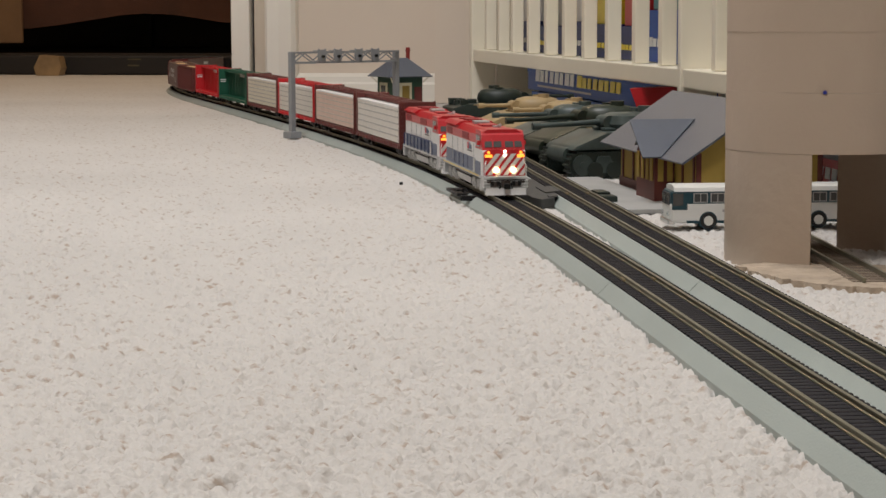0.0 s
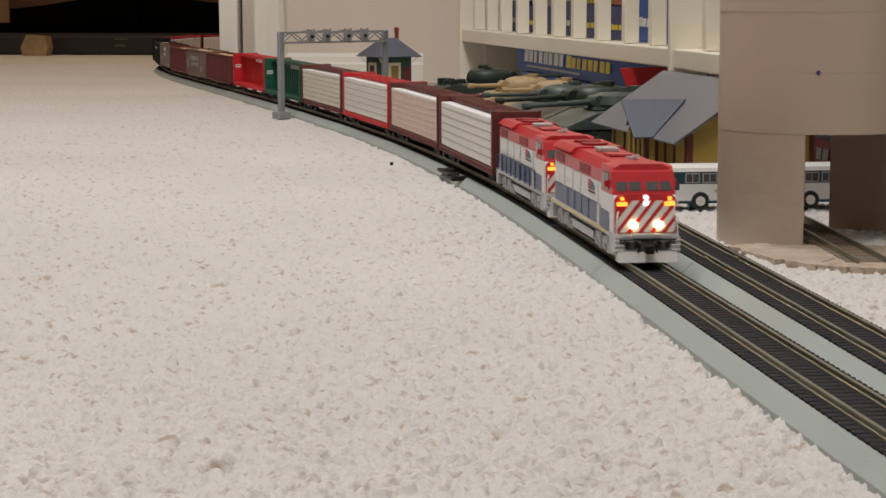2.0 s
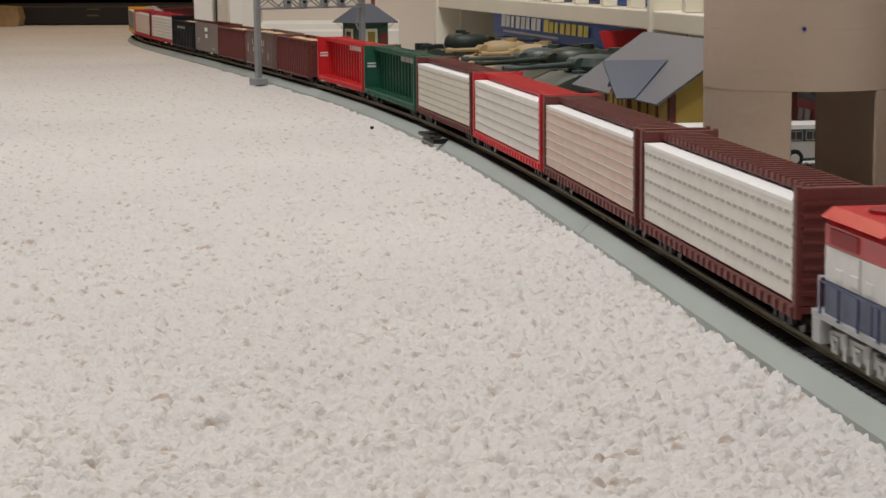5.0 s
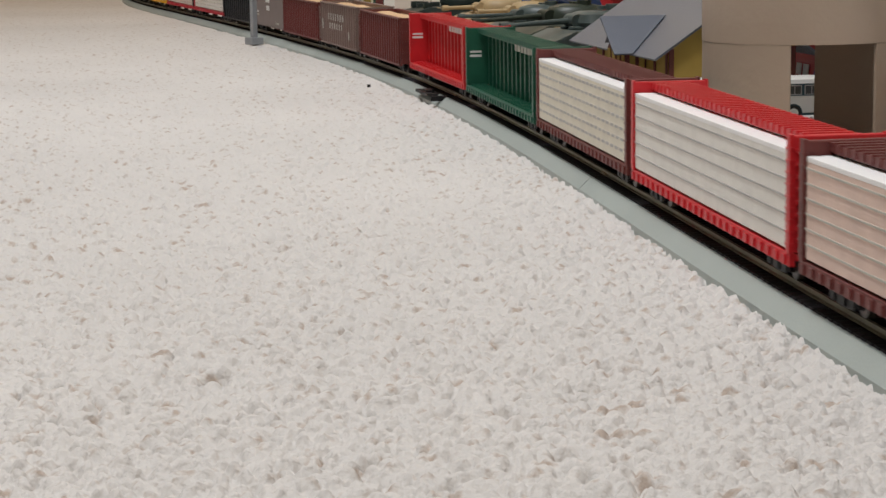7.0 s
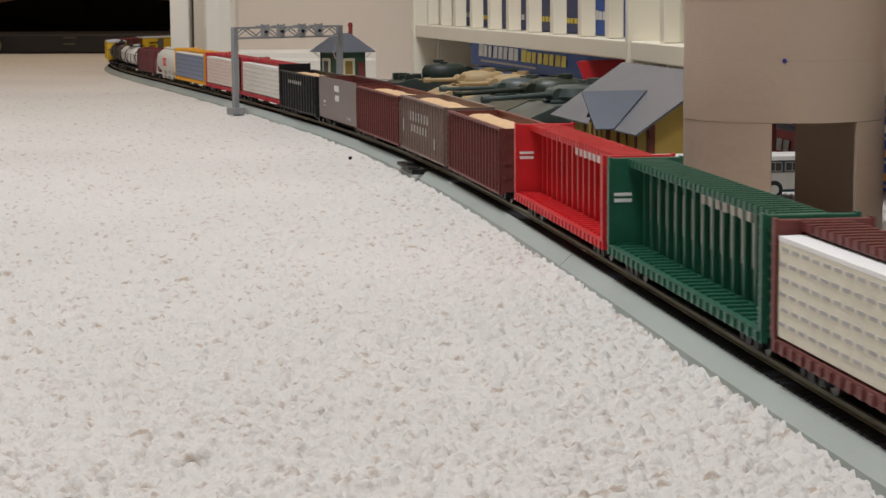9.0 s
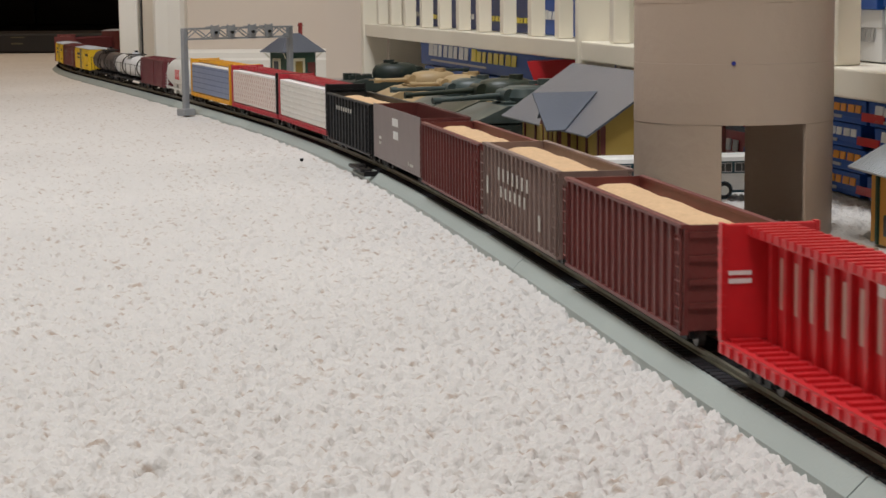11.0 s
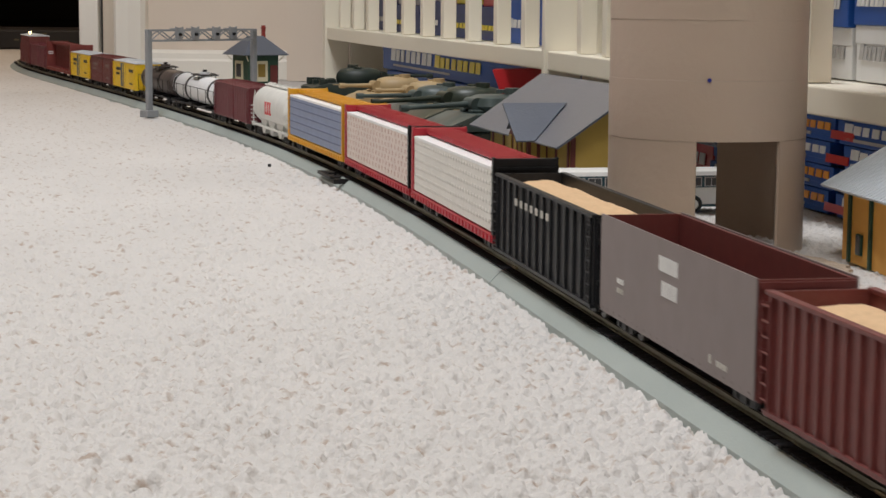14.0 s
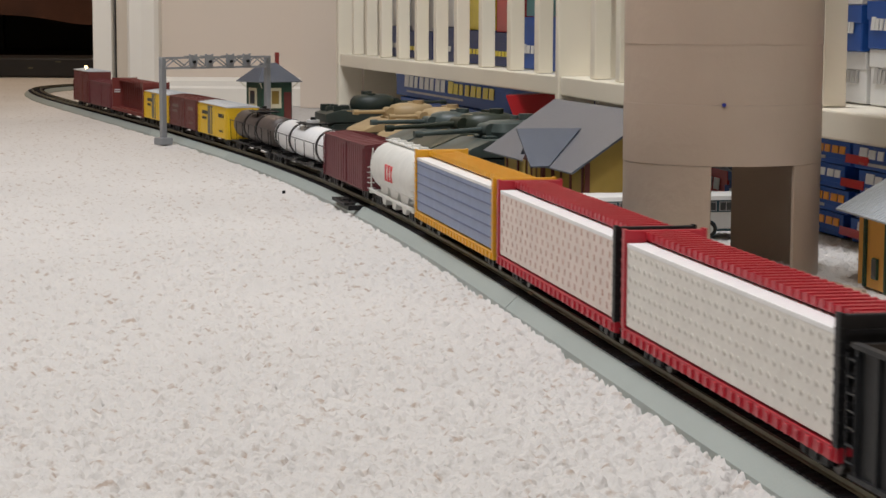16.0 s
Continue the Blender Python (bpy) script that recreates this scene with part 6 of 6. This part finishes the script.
def make_train():
    """The train from the front: (thing, length over couplers)."""
    return [
        locomotive(0.211, "red, white and blue model locomotive with lit headlights", True),
        locomotive(0.209, "red, white and blue model diesel locomotive coupled second in the train", False),
        centerbeam(0.252, BROWN, BROWN, LUMBER_WHITE, "brown centre-beam flatcar loaded with white wrapped lumber", (5, 26, BARGREY, "dash")),
        centerbeam(0.254, BROWN, BROWN, LUMBER_PINK, "brown centre-beam flatcar loaded with pinkish lumber", (6, 20, BARPALE, "line")),
        centerbeam(0.260, FRAME_RED, FRAME_RED, LUMBER_WHITE, "bright red centre-beam flatcar loaded with white wrapped lumber", (5, 22, BARGREY, "line")),
        centerbeam(0.253, BROWN, BROWN, LUMBER_CREAM, "brown centre-beam flatcar loaded with cream wrapped lumber", (6, 22, BARGREY, "dash")),
        centerbeam(0.261, GREEN, GREEN, None, "empty dark green centre-beam flatcar", BARPALE, slots=BARPALE),
        centerbeam(0.252, FRAME_RED, FRAME_RED, None, "empty bright red centre-beam flatcar", BARWHITE, slots=BARPINK),
        ribbed_hopper(0.222, BROWN, SAND, "dark brown ribbed open hopper heaped with sawdust", 18, body_length=0.195),
        ribbed_hopper(0.204, BROWN_LIGHT, SAND, "faded brown ribbed open hopper with white lettering and sawdust", 17, 0.0485, [(-0.048 + 0.0125 * i, 0.0325, 0.0035, 0.007) for i in range(7)] + [(-0.042 + 0.0125 * i, 0.0235, 0.0035, 0.006) for i in range(6)] + [(0.056, 0.016, 0.004, 0.008), (-0.082, 0.022, 0.004, 0.010)]),
        ribbed_hopper(0.211, BROWN, SAND, "brown ribbed open hopper heaped with sawdust", 20, 0.0465),
        smooth_gondola(0.205, GREYTAUPE, BROWN, "empty taupe grey high-side gondola, brown inside"),
        ribbed_hopper(0.209, CARBLACK, SAND, "black ribbed open hopper heaped with sawdust", 14, 0.0465, [(-0.05 + 0.011 * i, 0.036, 0.005, 0.0035) for i in range(7)]),
        centerbeam(0.253, DEEP_RED, BLACK, LUMBER_WHITE, "deep red centre-beam flatcar with black ends and white lumber", (6, 30, BARPALE, "spot")),
        centerbeam(0.257, DEEP_RED, BLACK, LUMBER_PALE, "deep red centre-beam flatcar loaded with pale pink lumber", (7, 20, BARPINK, "spot")),
        centerbeam(0.254, ORANGEY, ORANGEY, LUMBER_BLUE, "yellow centre-beam flatcar loaded with slate blue lumber", (5, 20, BARNAVY, "line")),
        cylinder_hopper(0.182),
        boxcar(0.185, MAROON, MAROON, "maroon model boxcar with ribbed ends", 0.0440, None, None),
        tank_car(0.262, TANKWHITE, "white model tank car with black bands and frame", (-0.105, -0.035, 0.088)),
        tank_car(0.204, TANKBROWN, "dull dark brown model tank car with black railings", (-0.03, 0.03)),
        boxcar(0.171, YELLOW, SILVER, "bright yellow model boxcar with silver roof", 0.0440, DOORGREY, BARBLACK),
        boxcar(0.180, BROWN, BROWN, "dark brown model boxcar with faded lettering", 0.0440, None, BROWN_LIGHT),
        boxcar(0.167, YELLOW, SILVER, "bright yellow model boxcar with silver roof", 0.0440, DOORGREY, BARBLACK),
        centerbeam(0.243, REDBROWN, REDBROWN, None, "empty red-brown bulkhead flatcar", REDBROWN, slots=REDBROWN),
        boxcar(0.191, MAROON, MAROON, "dark maroon model boxcar with ribbed ends", 0.0440, None, None),
        boxcar(0.144, BROWN, SILVER, "tall brown model caboose with silver roof", 0.0570, None, None),
    ]


TRAIN = make_train()
END = TRAIN[-1][0]
lamp = part("end_lamp", B().cyl((-0.020, -0.006, 0.0586), (-0.020, -0.006, 0.0620), 0.0012, 12).cyl((-0.020, -0.006, 0.0620), (-0.020, -0.006, 0.0642), 0.0022, 12), LAMP_WARM, END, "lit warm lamp on the roof")

# front of the train along the line, second by second
FRONT_T = (0, 3, 3.5, 6, 7, 8, 9, 11.5, 12.5, 13.5, 14.5, 16)
FRONT_S = (2.381, 3.127, 3.252, 3.875, 4.122, 4.374, 4.624, 5.256, 5.500, 5.735, 5.972, 6.324)


def front(t):
    """Smooth running between the known places."""
    T, S = np.array(FRONT_T), np.array(FRONT_S)
    d = np.gradient(S, T)
    i = min(len(T) - 2, max(0, int(np.searchsorted(T, t, "right")) - 1))
    h = T[i + 1] - T[i]
    u = (t - T[i]) / h
    return ((1 + 2 * u) * (1 - u) ** 2 * S[i] + u * (1 - u) ** 2 * h * d[i] + u * u * (3 - 2 * u) * S[i + 1] + u * u * (u - 1) * h * d[i + 1])


# ---- ties, the nearest as pieces of the main track ----
def ties():
    me = B().box(-0.0015, 0.0015, -0.0153, 0.0153, 0.0073, 0.0082, 0.00006).mesh("tie", TIE)
    for i in range(300):
        s = 3.95 - 0.0064 * i
        p, d = on_line(s)
        o = part("tie", me, TIE, MAIN)
        o.matrix_basis = Matrix.Translation((*p, 0)) @ pose(0, 0, 0, 0, 0, math.degrees(math.atan2(d[1], d[0])))
    for t, off, s0, s1 in ((MAIN, 0.0, -0.4, 2.02), (SIDE, siding, 1.95, 3.95)):
        b = B()
        s = s0
        while s < s1:
            p, d = on_line(s, off(s) if callable(off) else off)
            n = np.array([-d[1], d[0]])
            q = [p + a * d + c * n for a, c in ((-0.0015, -0.0153), (0.0015, -0.0153), (0.0015, 0.0153), (-0.0015, 0.0153))]
            v = [b.bm.verts.new((*a, z)) for z in (0.0073, 0.0082) for a in q]
            for f in ((4, 5, 6, 7), (0, 1, 5, 4), (1, 2, 6, 5), (2, 3, 7, 6), (3, 0, 4, 7)):
                b.bm.faces.new([v[k] for k in f])
            s += 0.0064
        tagged(part("tie_strip", b, TIE, t), kind="stuff")


ties()


def motions():
    """Each vehicle follows the line on its two trucks."""
    back = 0.0
    for n, (t, L) in enumerate(TRAIN):
        back += 0.024 if n == 8 else 0.0     # one hopper hangs on a long drawbar
        rows = []
        for k in range(33):
            u = 0.5 * k
            s = front(u) - back - L / 2
            a, _ = on_line(s + L * 0.33)
            c, _ = on_line(s - L * 0.33)
            mid = (a + c) / 2
            d = a - c
            rows.append((u, pose(mid[0], mid[1], RAIL_Z + 0.0001, 0, 0, math.degrees(math.atan2(d[1], d[0])))))
        walk(t, rows)
        back += L


motions()
